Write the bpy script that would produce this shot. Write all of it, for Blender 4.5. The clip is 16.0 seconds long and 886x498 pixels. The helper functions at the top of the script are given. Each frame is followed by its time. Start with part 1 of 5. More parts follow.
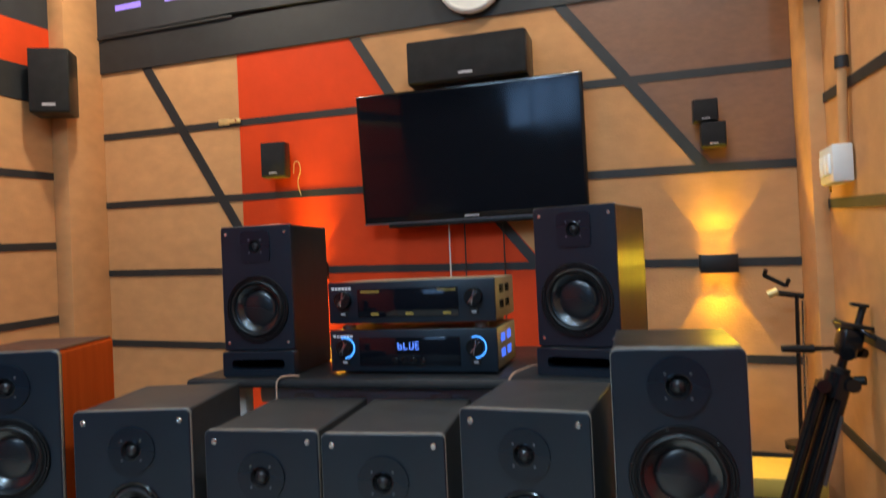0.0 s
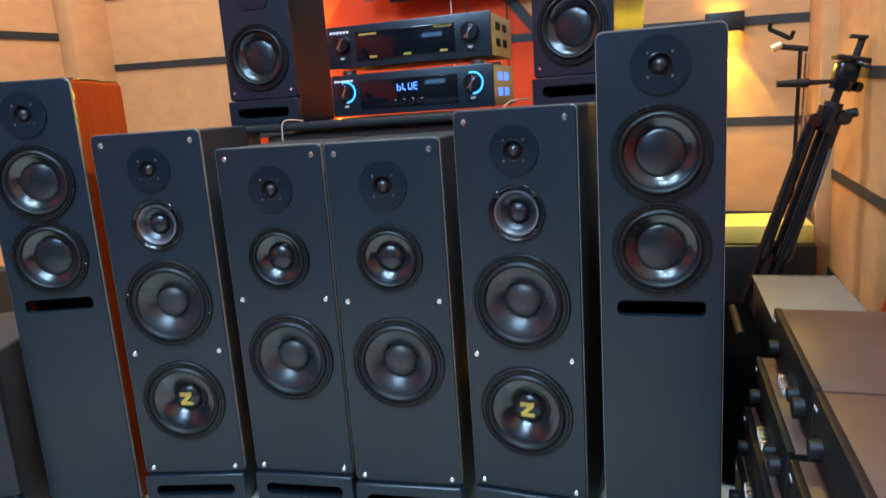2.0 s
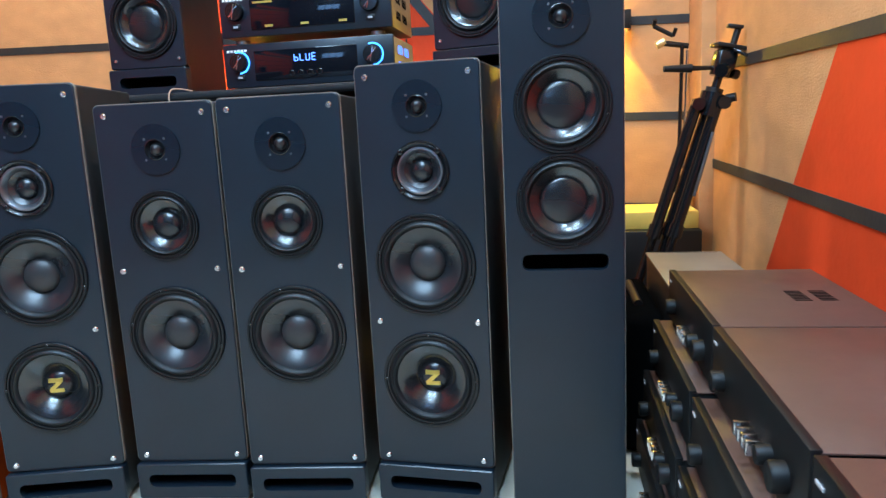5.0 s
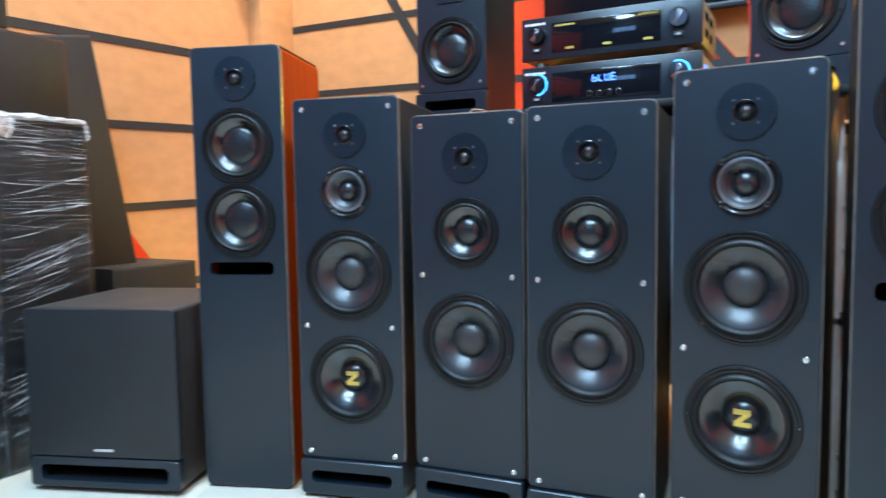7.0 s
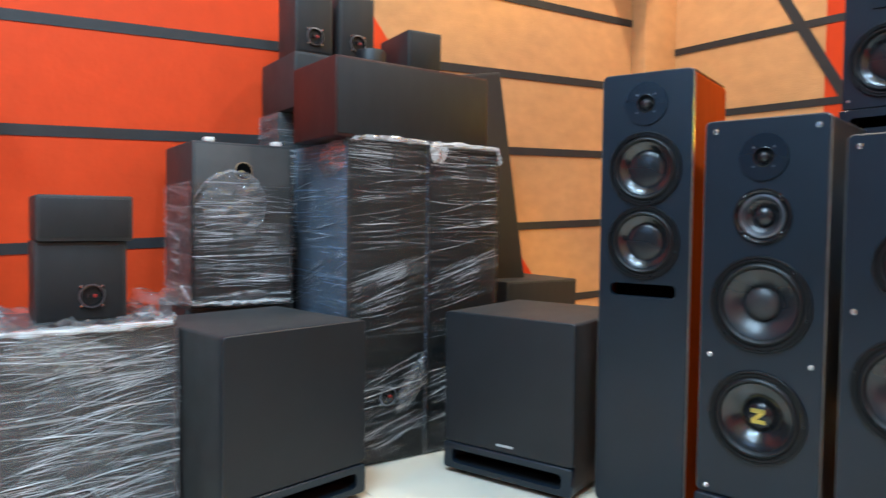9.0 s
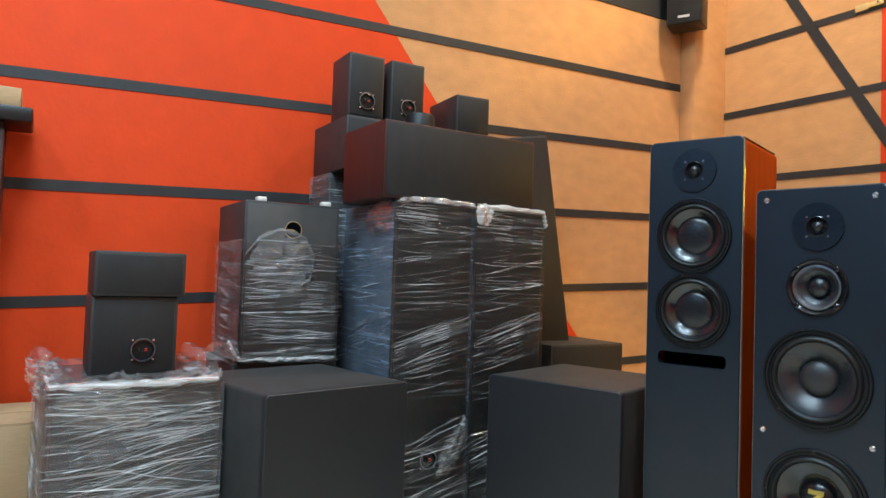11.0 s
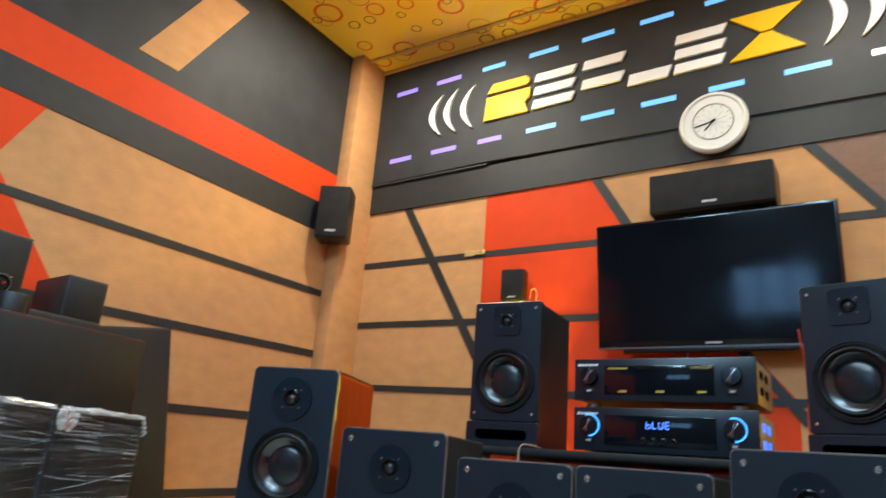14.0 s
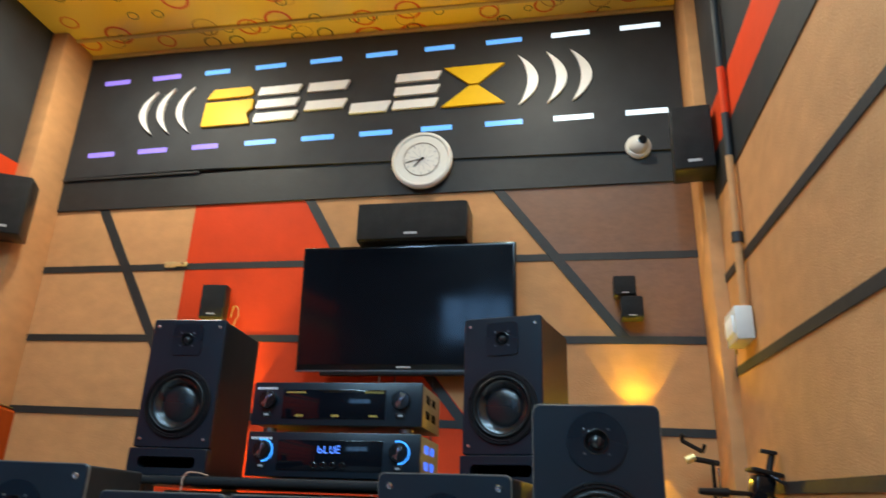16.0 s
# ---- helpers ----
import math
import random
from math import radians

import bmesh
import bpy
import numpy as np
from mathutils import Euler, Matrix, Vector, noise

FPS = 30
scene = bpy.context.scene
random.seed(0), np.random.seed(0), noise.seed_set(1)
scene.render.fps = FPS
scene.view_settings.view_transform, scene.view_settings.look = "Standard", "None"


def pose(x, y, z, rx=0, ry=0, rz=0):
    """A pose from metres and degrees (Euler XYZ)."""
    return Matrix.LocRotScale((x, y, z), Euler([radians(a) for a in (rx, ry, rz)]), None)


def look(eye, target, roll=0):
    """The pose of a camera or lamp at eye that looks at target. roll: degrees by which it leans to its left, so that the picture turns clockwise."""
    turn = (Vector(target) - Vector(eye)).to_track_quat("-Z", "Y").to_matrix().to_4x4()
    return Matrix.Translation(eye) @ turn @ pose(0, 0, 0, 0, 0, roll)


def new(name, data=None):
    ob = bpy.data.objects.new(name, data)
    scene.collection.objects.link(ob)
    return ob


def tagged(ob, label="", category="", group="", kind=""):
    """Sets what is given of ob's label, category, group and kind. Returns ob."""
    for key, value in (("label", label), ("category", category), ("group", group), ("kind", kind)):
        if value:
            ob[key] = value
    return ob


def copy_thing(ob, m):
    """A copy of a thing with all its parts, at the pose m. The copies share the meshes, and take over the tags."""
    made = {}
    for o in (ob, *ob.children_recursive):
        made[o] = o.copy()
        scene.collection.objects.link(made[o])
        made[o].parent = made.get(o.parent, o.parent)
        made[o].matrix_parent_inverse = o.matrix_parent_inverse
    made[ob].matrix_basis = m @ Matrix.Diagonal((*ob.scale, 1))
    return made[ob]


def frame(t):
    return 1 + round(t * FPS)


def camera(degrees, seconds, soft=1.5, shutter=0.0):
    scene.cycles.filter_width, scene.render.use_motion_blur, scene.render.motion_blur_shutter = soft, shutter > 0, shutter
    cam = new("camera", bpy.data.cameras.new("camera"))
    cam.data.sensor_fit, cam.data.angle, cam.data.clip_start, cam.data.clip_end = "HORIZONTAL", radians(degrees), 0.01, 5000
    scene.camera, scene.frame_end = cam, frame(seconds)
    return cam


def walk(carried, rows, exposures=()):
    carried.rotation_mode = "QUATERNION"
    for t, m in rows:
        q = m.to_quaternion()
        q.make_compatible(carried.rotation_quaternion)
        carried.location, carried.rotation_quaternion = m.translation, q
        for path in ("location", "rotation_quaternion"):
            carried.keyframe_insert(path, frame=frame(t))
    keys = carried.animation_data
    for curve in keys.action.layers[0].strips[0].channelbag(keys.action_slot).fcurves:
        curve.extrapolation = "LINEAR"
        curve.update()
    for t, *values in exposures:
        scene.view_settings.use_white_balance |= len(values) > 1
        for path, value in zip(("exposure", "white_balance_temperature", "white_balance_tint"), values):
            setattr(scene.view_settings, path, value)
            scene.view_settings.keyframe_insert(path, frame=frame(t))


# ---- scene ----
from mathutils import geometry

cam = camera(65.2, 16.0, soft=1.4, shutter=0.45)
PATH = [
    (0, (-0.021, 0.023, 1.29), (-0.587, 1.941, 1.317), -2.6),
    (0.5, (0.01, -0.018, 1.218), (-0.558, 1.894, 1.07), -3.1),
    (1, (0.027, -0.038, 1.137), (-0.567, 1.851, 0.853), -3.7),
    (1.5, (0.041, -0.039, 1.076), (-0.574, 1.833, 0.732), -3.9),
    (2, (0.033, -0.054, 1.002), (-0.586, 1.804, 0.596), -4.0),
    (2.5, (0.021, -0.103, 0.947), (-0.553, 1.765, 0.521), -4.2),
    (3, (0.06, -0.114, 0.941), (-0.358, 1.791, 0.496), -4.2),
    (3.2, (0.086, -0.11, 0.933), (-0.3, 1.803, 0.497), -4.5),
    (5.3, (-0.034, -0.027, 0.821), (-0.36, 1.922, 0.513), -2.7),
    (5.5, (-0.063, -0.017, 0.799), (-0.448, 1.925, 0.52), -2.5),
    (6, (-0.097, -0.007, 0.786), (-0.616, 1.914, 0.578), -1.7),
    (6.5, (-0.132, -0.006, 0.765), (-0.862, 1.848, 0.59), -1.2),
    (7, (-0.153, -0.042, 0.753), (-1.099, 1.714, 0.603), -0.9),
    (7.5, (-0.174, -0.068, 0.754), (-1.342, 1.55, 0.617), -0.6),
    (8, (-0.194, -0.091, 0.755), (-1.551, 1.373, 0.634), -0.2),
    (8.5, (-0.224, -0.128, 0.759), (-1.751, 1.16, 0.657), 0.3),
    (9, (-0.249, -0.157, 0.752), (-1.905, 0.962, 0.67), 0.7),
    (9.2, (-0.258, -0.164, 0.747), (-1.955, 0.891, 0.675), 0.9),
    (11.3, (-0.238, -0.157, 0.783), (-1.956, 0.862, 0.885), 2.3),
    (11.5, (-0.232, -0.146, 0.794), (-1.915, 0.925, 0.927), 2.5),
    (12, (-0.217, -0.125, 0.814), (-1.796, 1.083, 1.035), 3.0),
    (12.5, (-0.202, -0.111, 0.833), (-1.661, 1.22, 1.148), 3.7),
    (13, (-0.187, -0.098, 0.853), (-1.529, 1.328, 1.26), 4.2),
    (13.5, (-0.164, -0.08, 0.872), (-1.36, 1.439, 1.386), 4.5),
    (14, (-0.133, -0.069, 0.905), (-1.183, 1.52, 1.513), 4.7),
    (14.5, (-0.106, -0.06, 0.933), (-0.988, 1.594, 1.628), 4.4),
    (15, (-0.08, -0.042, 0.94), (-0.775, 1.675, 1.693), 3.9),
    (15.5, (-0.052, -0.037, 0.936), (-0.576, 1.738, 1.695), 3.1),
    (16, (-0.026, -0.016, 0.925), (-0.373, 1.824, 1.626), 2.0),
]
walk(cam, [(t, look(eye, target, roll)) for t, eye, target, roll in PATH],
     exposures=[(0, -0.2, 6550, 10), (0.8, 0.12, 6000, 9), (1.5, 0.54, 5850, 8), (3, 0.88, 6100, 9), (5.5, 0.9, 5950, 9), (7, 1.16, 5950, 7), (8, 1.0, 6150, 8),
                (9, 0.65, 6450, 10), (11.3, 0.44, 6900, 8), (12.5, 0.28, 6650, 6), (14, 0.12, 6400, 3), (15, -0.06, 6200, 2), (16, -0.17, 6200, 2)])

# ---- plan (metres) ----
FLOOR = 0.025
CEIL = 3.2
WX, BY, RX, SY = -2.645, 2.82, 0.565, -2.2   # left, back, right, rear wall faces

# ---- world and lights ----
world = bpy.data.worlds.new("world")
world.use_nodes = True
world.node_tree.nodes["Background"].inputs[0].default_value = (0.5, 0.6, 0.8, 1)
world.node_tree.nodes["Background"].inputs[1].default_value = 0.05
scene.world = world


def lamp(name, kind, m, energy, color, **props):
    data = bpy.data.lights.new(name, kind)
    data.energy, data.color = energy, color
    if "size" in props:
        data.shape, data.size = "DISK", props["size"]
    if "spot" in props:
        data.spot_size, data.spot_blend = radians(props["spot"]), props["blend"]
        data.shadow_soft_size = props["soft"]
    ob = new(name, data)
    ob.matrix_world = m
    return ob


COOL = (0.48, 0.75, 1.0)
NEUTRAL = (1.0, 0.91, 0.76)
# the last of these is unseen, added as cool fill before the towers
DOWNLIGHTS = [(-1.945, 2.161), (-0.15, 2.05), (0.1, 0.6)]
for x, y in DOWNLIGHTS:
    lamp("downlight_lamp", "AREA", pose(x, y, CEIL - 0.03), 16 if x > -1 and y > 1 else 24, NEUTRAL if y > 1 else COOL, size=0.14)
# unseen cool panels over the camera's side of the room, added for cone highlights
PANELS = [(-1.25, -0.15), (-0.25, -0.55), (-1.0, -1.5)]
for x, y in PANELS:
    lamp("panel_lamp", "AREA", pose(x, y, CEIL - 0.02), 40, COOL, size=0.50)
AMBER = (1.0, 0.66, 0.03)
WALL_LAMPS = [(0.228, 1.225), (-1.44, 1.26)]
SPILL = [(8, 4), (30, 16)]
for (x, z), spill in zip(WALL_LAMPS, SPILL):
    for sign, watts_out in zip((1, -1), spill):
        for dx in (-0.026, 0.026):
            for off, watts in ((0.013, 0.30), (0.034, 1.1), (0.062, 8.0)):
                lamp("wall_lamp_beam", "SPOT", look((x + dx, BY - off, z + sign * 0.022), (x + dx * 1.6, BY - off * 0.5, z + sign * 0.5)),
                     watts, AMBER, spot=57, blend=0.05, soft=0.004)
        # extra spot aimed off the wall, added for amber bounce on speaker sides
        lamp("wall_lamp_spill", "SPOT", look((x, BY - 0.050, z + sign * 0.036), (x, BY - 0.42, z + sign * 0.40)),
             watts_out, AMBER, spot=118, blend=0.25, soft=0.02)


# ---- materials ----
def mat(name, base, rough=0.5, metal=0.0, vary=0.12, scale=30.0, bump=0.0, bump_scale=200.0, stretch=(1, 1, 1), coat=0.0, emit=None, power=0.0,
        stain=0.0, per_object=0.0, spec=0.5):
    m = bpy.data.materials.new(name)
    m.use_nodes = True
    nt = m.node_tree
    n, li = nt.nodes, nt.links
    b = n["Principled BSDF"]
    b.inputs["Roughness"].default_value = rough
    b.inputs["Metallic"].default_value = metal
    b.inputs["Coat Weight"].default_value = coat
    b.inputs["Specular IOR Level"].default_value = spec
    tc = n.new("ShaderNodeTexCoord")
    mp = n.new("ShaderNodeMapping")
    mp.inputs["Scale"].default_value = stretch
    li.new(tc.outputs["Object"], mp.inputs["Vector"])
    n1 = n.new("ShaderNodeTexNoise")
    n1.inputs["Scale"].default_value = scale
    n1.inputs["Detail"].default_value = 6
    li.new(mp.outputs[0], n1.inputs["Vector"])
    n2 = n.new("ShaderNodeTexNoise")
    n2.inputs["Scale"].default_value = scale / 12
    n2.inputs["Detail"].default_value = 3
    li.new(mp.outputs[0], n2.inputs["Vector"])
    add = n.new("ShaderNodeMath")
    add.operation = "MULTIPLY_ADD"
    li.new(n2.outputs["Fac"], add.inputs[0])
    add.inputs[1].default_value = 0.8 + stain
    li.new(n1.outputs["Fac"], add.inputs[2])
    ramp = n.new("ShaderNodeMapRange")
    ramp.inputs["From Min"].default_value = 0.55
    ramp.inputs["From Max"].default_value = 1.25 + stain
    ramp.inputs["To Min"].default_value = 1 - vary
    ramp.inputs["To Max"].default_value = 1 + vary
    li.new(add.outputs[0], ramp.inputs["Value"])
    out = ramp.outputs[0]
    if per_object:
        oi = n.new("ShaderNodeObjectInfo")
        rr = n.new("ShaderNodeMapRange")
        rr.inputs["To Min"].default_value = 1 - per_object
        rr.inputs["To Max"].default_value = 1 + per_object
        li.new(oi.outputs["Random"], rr.inputs["Value"])
        mu = n.new("ShaderNodeMath")
        mu.operation = "MULTIPLY"
        li.new(out, mu.inputs[0])
        li.new(rr.outputs[0], mu.inputs[1])
        out = mu.outputs[0]
    vm = n.new("ShaderNodeVectorMath")
    vm.operation = "SCALE"
    vm.inputs[0].default_value = base
    li.new(out, vm.inputs["Scale"])
    li.new(vm.outputs[0], b.inputs["Base Color"])
    rm = n.new("ShaderNodeMapRange")
    rm.inputs["From Min"].default_value = 0.3
    rm.inputs["From Max"].default_value = 0.7
    rm.inputs["To Min"].default_value = max(0.02, rough - 0.08)
    rm.inputs["To Max"].default_value = min(1, rough + 0.08)
    li.new(n2.outputs["Fac"], rm.inputs["Value"])
    li.new(rm.outputs[0], b.inputs["Roughness"])
    if bump:
        n3 = n.new("ShaderNodeTexNoise")
        n3.inputs["Scale"].default_value = bump_scale
        n3.inputs["Detail"].default_value = 4
        li.new(mp.outputs[0], n3.inputs["Vector"])
        bp = n.new("ShaderNodeBump")
        bp.inputs["Strength"].default_value = bump
        bp.inputs["Distance"].default_value = 0.002
        li.new(n3.outputs["Fac"], bp.inputs["Height"])
        li.new(bp.outputs[0], b.inputs["Normal"])
    if emit:
        b.inputs["Emission Color"].default_value = (*emit, 1)
        b.inputs["Emission Strength"].default_value = power
    return m


M = {}
M["fibre"] = mat("fibreboard", (0.57, 0.292, 0.122), 0.78, vary=0.22, scale=11, bump=0.7, bump_scale=115, stretch=(1, 1, 1.6), stain=0.35, per_object=0.04, spec=0.3)
M["fibre_dark"] = mat("dark fibreboard", (0.20, 0.095, 0.05), 0.6, vary=0.2, scale=30, bump=0.4, bump_scale=60, stretch=(1, 1, 2.4), stain=0.2)
M["red"] = mat("red paint on board", (0.68, 0.056, 0.009), 0.66, vary=0.10, scale=14, bump=0.4, bump_scale=60, stain=0.2, spec=0.22)
M["black_paint"] = mat("black wall paint", (0.020, 0.021, 0.022), 0.6, vary=0.25, scale=20, bump=0.3, bump_scale=90)
M["board_black"] = mat("charcoal sign board", (0.034, 0.036, 0.040), 0.58, vary=0.3, spec=0.3, scale=6, bump=0.15, bump_scale=40)
M["baffle"] = mat("satin black baffle", (0.0070, 0.0132, 0.0210), 0.33, vary=0.25, scale=7, bump=0.10, bump_scale=500, spec=0.48)
M["cabinet"] = mat("black vinyl cabinet wrap", (0.016, 0.016, 0.016), 0.40, vary=0.3, scale=40, bump=0.2, bump_scale=300, stretch=(1, 1, 0.15), spec=0.4)
M["cabinet_brown"] = mat("dark red-brown veneer", (0.042, 0.014, 0.012), 0.42, vary=0.3, scale=40, bump=0.2, bump_scale=250, stretch=(1, 1, 0.1), spec=0.35)
# left tower's side, with the reflected red wall and amber lamp painted in
M["side_red_reflect"] = mat("red-brown veneer", (0.42, 0.066, 0.011), 0.6, vary=0.2, scale=40, bump=0.15, bump_scale=250, stretch=(1, 1, 0.1), spec=0.0)
M["panel_matte"] = mat("matte black board", (0.0185, 0.0185, 0.0185), 0.58, vary=0.2, scale=30, bump=0.15, bump_scale=300, stretch=(1, 1, 0.3), spec=0.3)
M["sub_front"] = mat("satin charcoal front", (0.0155, 0.0168, 0.0195), 0.48, vary=0.15, scale=12, bump=0.12, bump_scale=500, spec=0.4)
M["cabinet_matte"] = mat("matte black painted cabinet", (0.032, 0.031, 0.030), 0.55, spec=0.4, vary=0.3, scale=20, bump=0.2, bump_scale=300)
M["knob_black"] = mat("black knob plastic", (0.005, 0.005, 0.005), 0.5, vary=0.1, spec=0.25)
M["gloss_black"] = mat("gloss black plastic", (0.008, 0.008, 0.009), 0.18, vary=0.1)
M["frame_ring"] = mat("moulded driver frame", (0.0040, 0.0046, 0.0054), 0.40, vary=0.1, spec=0.4)
M["tweeter_plate"] = mat("satin tweeter plate", (0.0040, 0.0085, 0.0150), 0.28, vary=0.1, spec=0.45)
M["plastic"] = mat("matte black plastic", (0.0085, 0.0085, 0.0090), 0.42, vary=0.15, bump=0.1, spec=0.4)
M["rubber"] = mat("rubber surround", (0.0070, 0.0074, 0.0080), 0.46, vary=0.1, spec=0.35)
M["cone"] = mat("paper woofer cone", (0.0125, 0.0140, 0.0165), 0.31, vary=0.15, scale=60, bump=0.04, bump_scale=250, spec=0.65)
M["cone_gloss"] = mat("polished plastic cone", (0.0080, 0.0090, 0.0105), 0.20, vary=0.15, scale=60, spec=0.85)
M["cap_felt"] = mat("felt dust cap", (0.024, 0.024, 0.025), 0.45, vary=0.2, scale=120)
M["dome"] = mat("dust cap", (0.010, 0.011, 0.013), 0.28, vary=0.1, spec=0.55)
M["ring"] = mat("satin silver ring", (0.19, 0.20, 0.22), 0.36, 0.9, vary=0.08)
M["screw"] = mat("bright steel screw", (0.75, 0.76, 0.78), 0.25, 1.0, vary=0.05)
M["chrome"] = mat("chrome", (0.7, 0.72, 0.75), 0.16, 1.0, vary=0.05)
M["gold"] = mat("gold print", (0.65, 0.47, 0.10), 0.35, 0.6, vary=0.1)
M["fabric"] = mat("black grille cloth", (0.009, 0.009, 0.010), 0.9, vary=0.2, scale=200, bump=0.5, bump_scale=900)
M["tile"] = mat("cream floor tile", (0.62, 0.57, 0.46), 0.22, vary=0.06, scale=5, bump=0.03, per_object=0.03)
M["grout"] = mat("grout", (0.35, 0.33, 0.29), 0.85, vary=0.15)
M["white_plastic"] = mat("white plastic", (0.74, 0.72, 0.66), 0.4, vary=0.05)
M["pale_blue"] = mat("pale blue-grey plastic", (0.46, 0.54, 0.66), 0.4, vary=0.06)
M["white_board"] = mat("white letter board", (0.90, 0.89, 0.86), 0.4, vary=0.04)
M["yellow_board"] = mat("yellow letter board", (0.86, 0.52, 0.006), 0.5, vary=0.05, spec=0.25)
M["screen"] = mat("television glass", (0.004, 0.005, 0.008), 0.07, vary=0.05, spec=0.45)
M["steel_brown"] = mat("brown painted steel lid", (0.080, 0.042, 0.031), 0.42, vary=0.12, scale=60, bump=0.1, bump_scale=600)
M["beige"] = mat("beige dusty lid", (0.22, 0.19, 0.145), 0.5, vary=0.15, scale=12)
# golden cast stands for the amber wall lamp's light on the receivers
M["chassis_amber"] = mat("painted steel amplifier side", (0.30, 0.25, 0.16), 0.42, 0.2, vary=0.2, scale=60, bump=0.2)
M["trim_yellow"] = mat("yellowed joint trim", (0.62, 0.42, 0.13), 0.4, vary=0.1)
M["worn_ply"] = mat("worn grey-black plywood", (0.050, 0.046, 0.042), 0.6, vary=0.4, scale=14, stain=0.3)
# yellow of the lamp's down beam is put into the pale carton's colour
M["pale_carton"] = mat("yellow carton", (0.72, 0.50, 0.10), 0.7, vary=0.08)
M["edge_tan"] = mat("bare fibreboard edge", (0.24, 0.20, 0.16), 0.6, vary=0.3, scale=60)
M["card"] = mat("corrugated cardboard", (0.42, 0.27, 0.14), 0.85, vary=0.12, scale=30, bump=0.2, stretch=(1, 1, 6))
M["brass"] = mat("brass", (0.75, 0.58, 0.26), 0.35, 0.5, vary=0.2)
M["cable_white"] = mat("white cable", (0.66, 0.62, 0.56), 0.5)
M["cable_tan"] = mat("tan wire", (0.50, 0.30, 0.20), 0.5)
M["cable_black"] = mat("black cable", (0.012, 0.012, 0.012), 0.5)
M["cable_red"] = mat("red cable", (0.45, 0.03, 0.02), 0.5)
# flat black put in for the shade inside ports, holes and vent slots
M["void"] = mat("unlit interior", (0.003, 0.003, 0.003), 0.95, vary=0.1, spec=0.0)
M["blue_light"] = mat("blue display segment", (0.02, 0.05, 0.3), 0.4, emit=(0.10, 0.25, 1.0), power=2.0)
M["blue_ring"] = mat("blue lit knob ring", (0.05, 0.2, 0.4), 0.4, emit=(0.10, 0.42, 1.0), power=1.5)
M["blue_glow"] = mat("blue inner light", (0.02, 0.05, 0.3), 0.4, emit=(0.05, 0.16, 1.0), power=1.6)
M["dash_violet"] = mat("violet light slot", (0.2, 0.15, 0.5), 0.4, emit=(0.36, 0.24, 1.0), power=0.95)
M["dash_blue"] = mat("blue light slot", (0.1, 0.3, 0.6), 0.4, emit=(0.16, 0.45, 1.0), power=1.0)
M["dash_white"] = mat("white light slot", (0.6, 0.7, 0.8), 0.4, emit=(0.85, 0.92, 1.0), power=1.2)
M["lamp_glow"] = mat("lit amber lens", (0.8, 0.5, 0.1), 0.4, emit=(1.0, 0.62, 0.10), power=40)
M["down_glow"] = mat("lit downlight lens", (0.8, 0.8, 0.8), 0.4, emit=(0.92, 0.96, 1.0), power=14)
M["panel_glow"] = mat("lit panel lens", (0.8, 0.8, 0.8), 0.4, emit=(0.75, 0.88, 1.0), power=6)
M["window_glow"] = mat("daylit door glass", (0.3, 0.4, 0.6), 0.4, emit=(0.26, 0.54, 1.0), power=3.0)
M["red_terminal"] = mat("red terminal cap", (0.34, 0.022, 0.016), 0.35)
M["label_grey"] = mat("grey print", (0.45, 0.45, 0.46), 0.5)


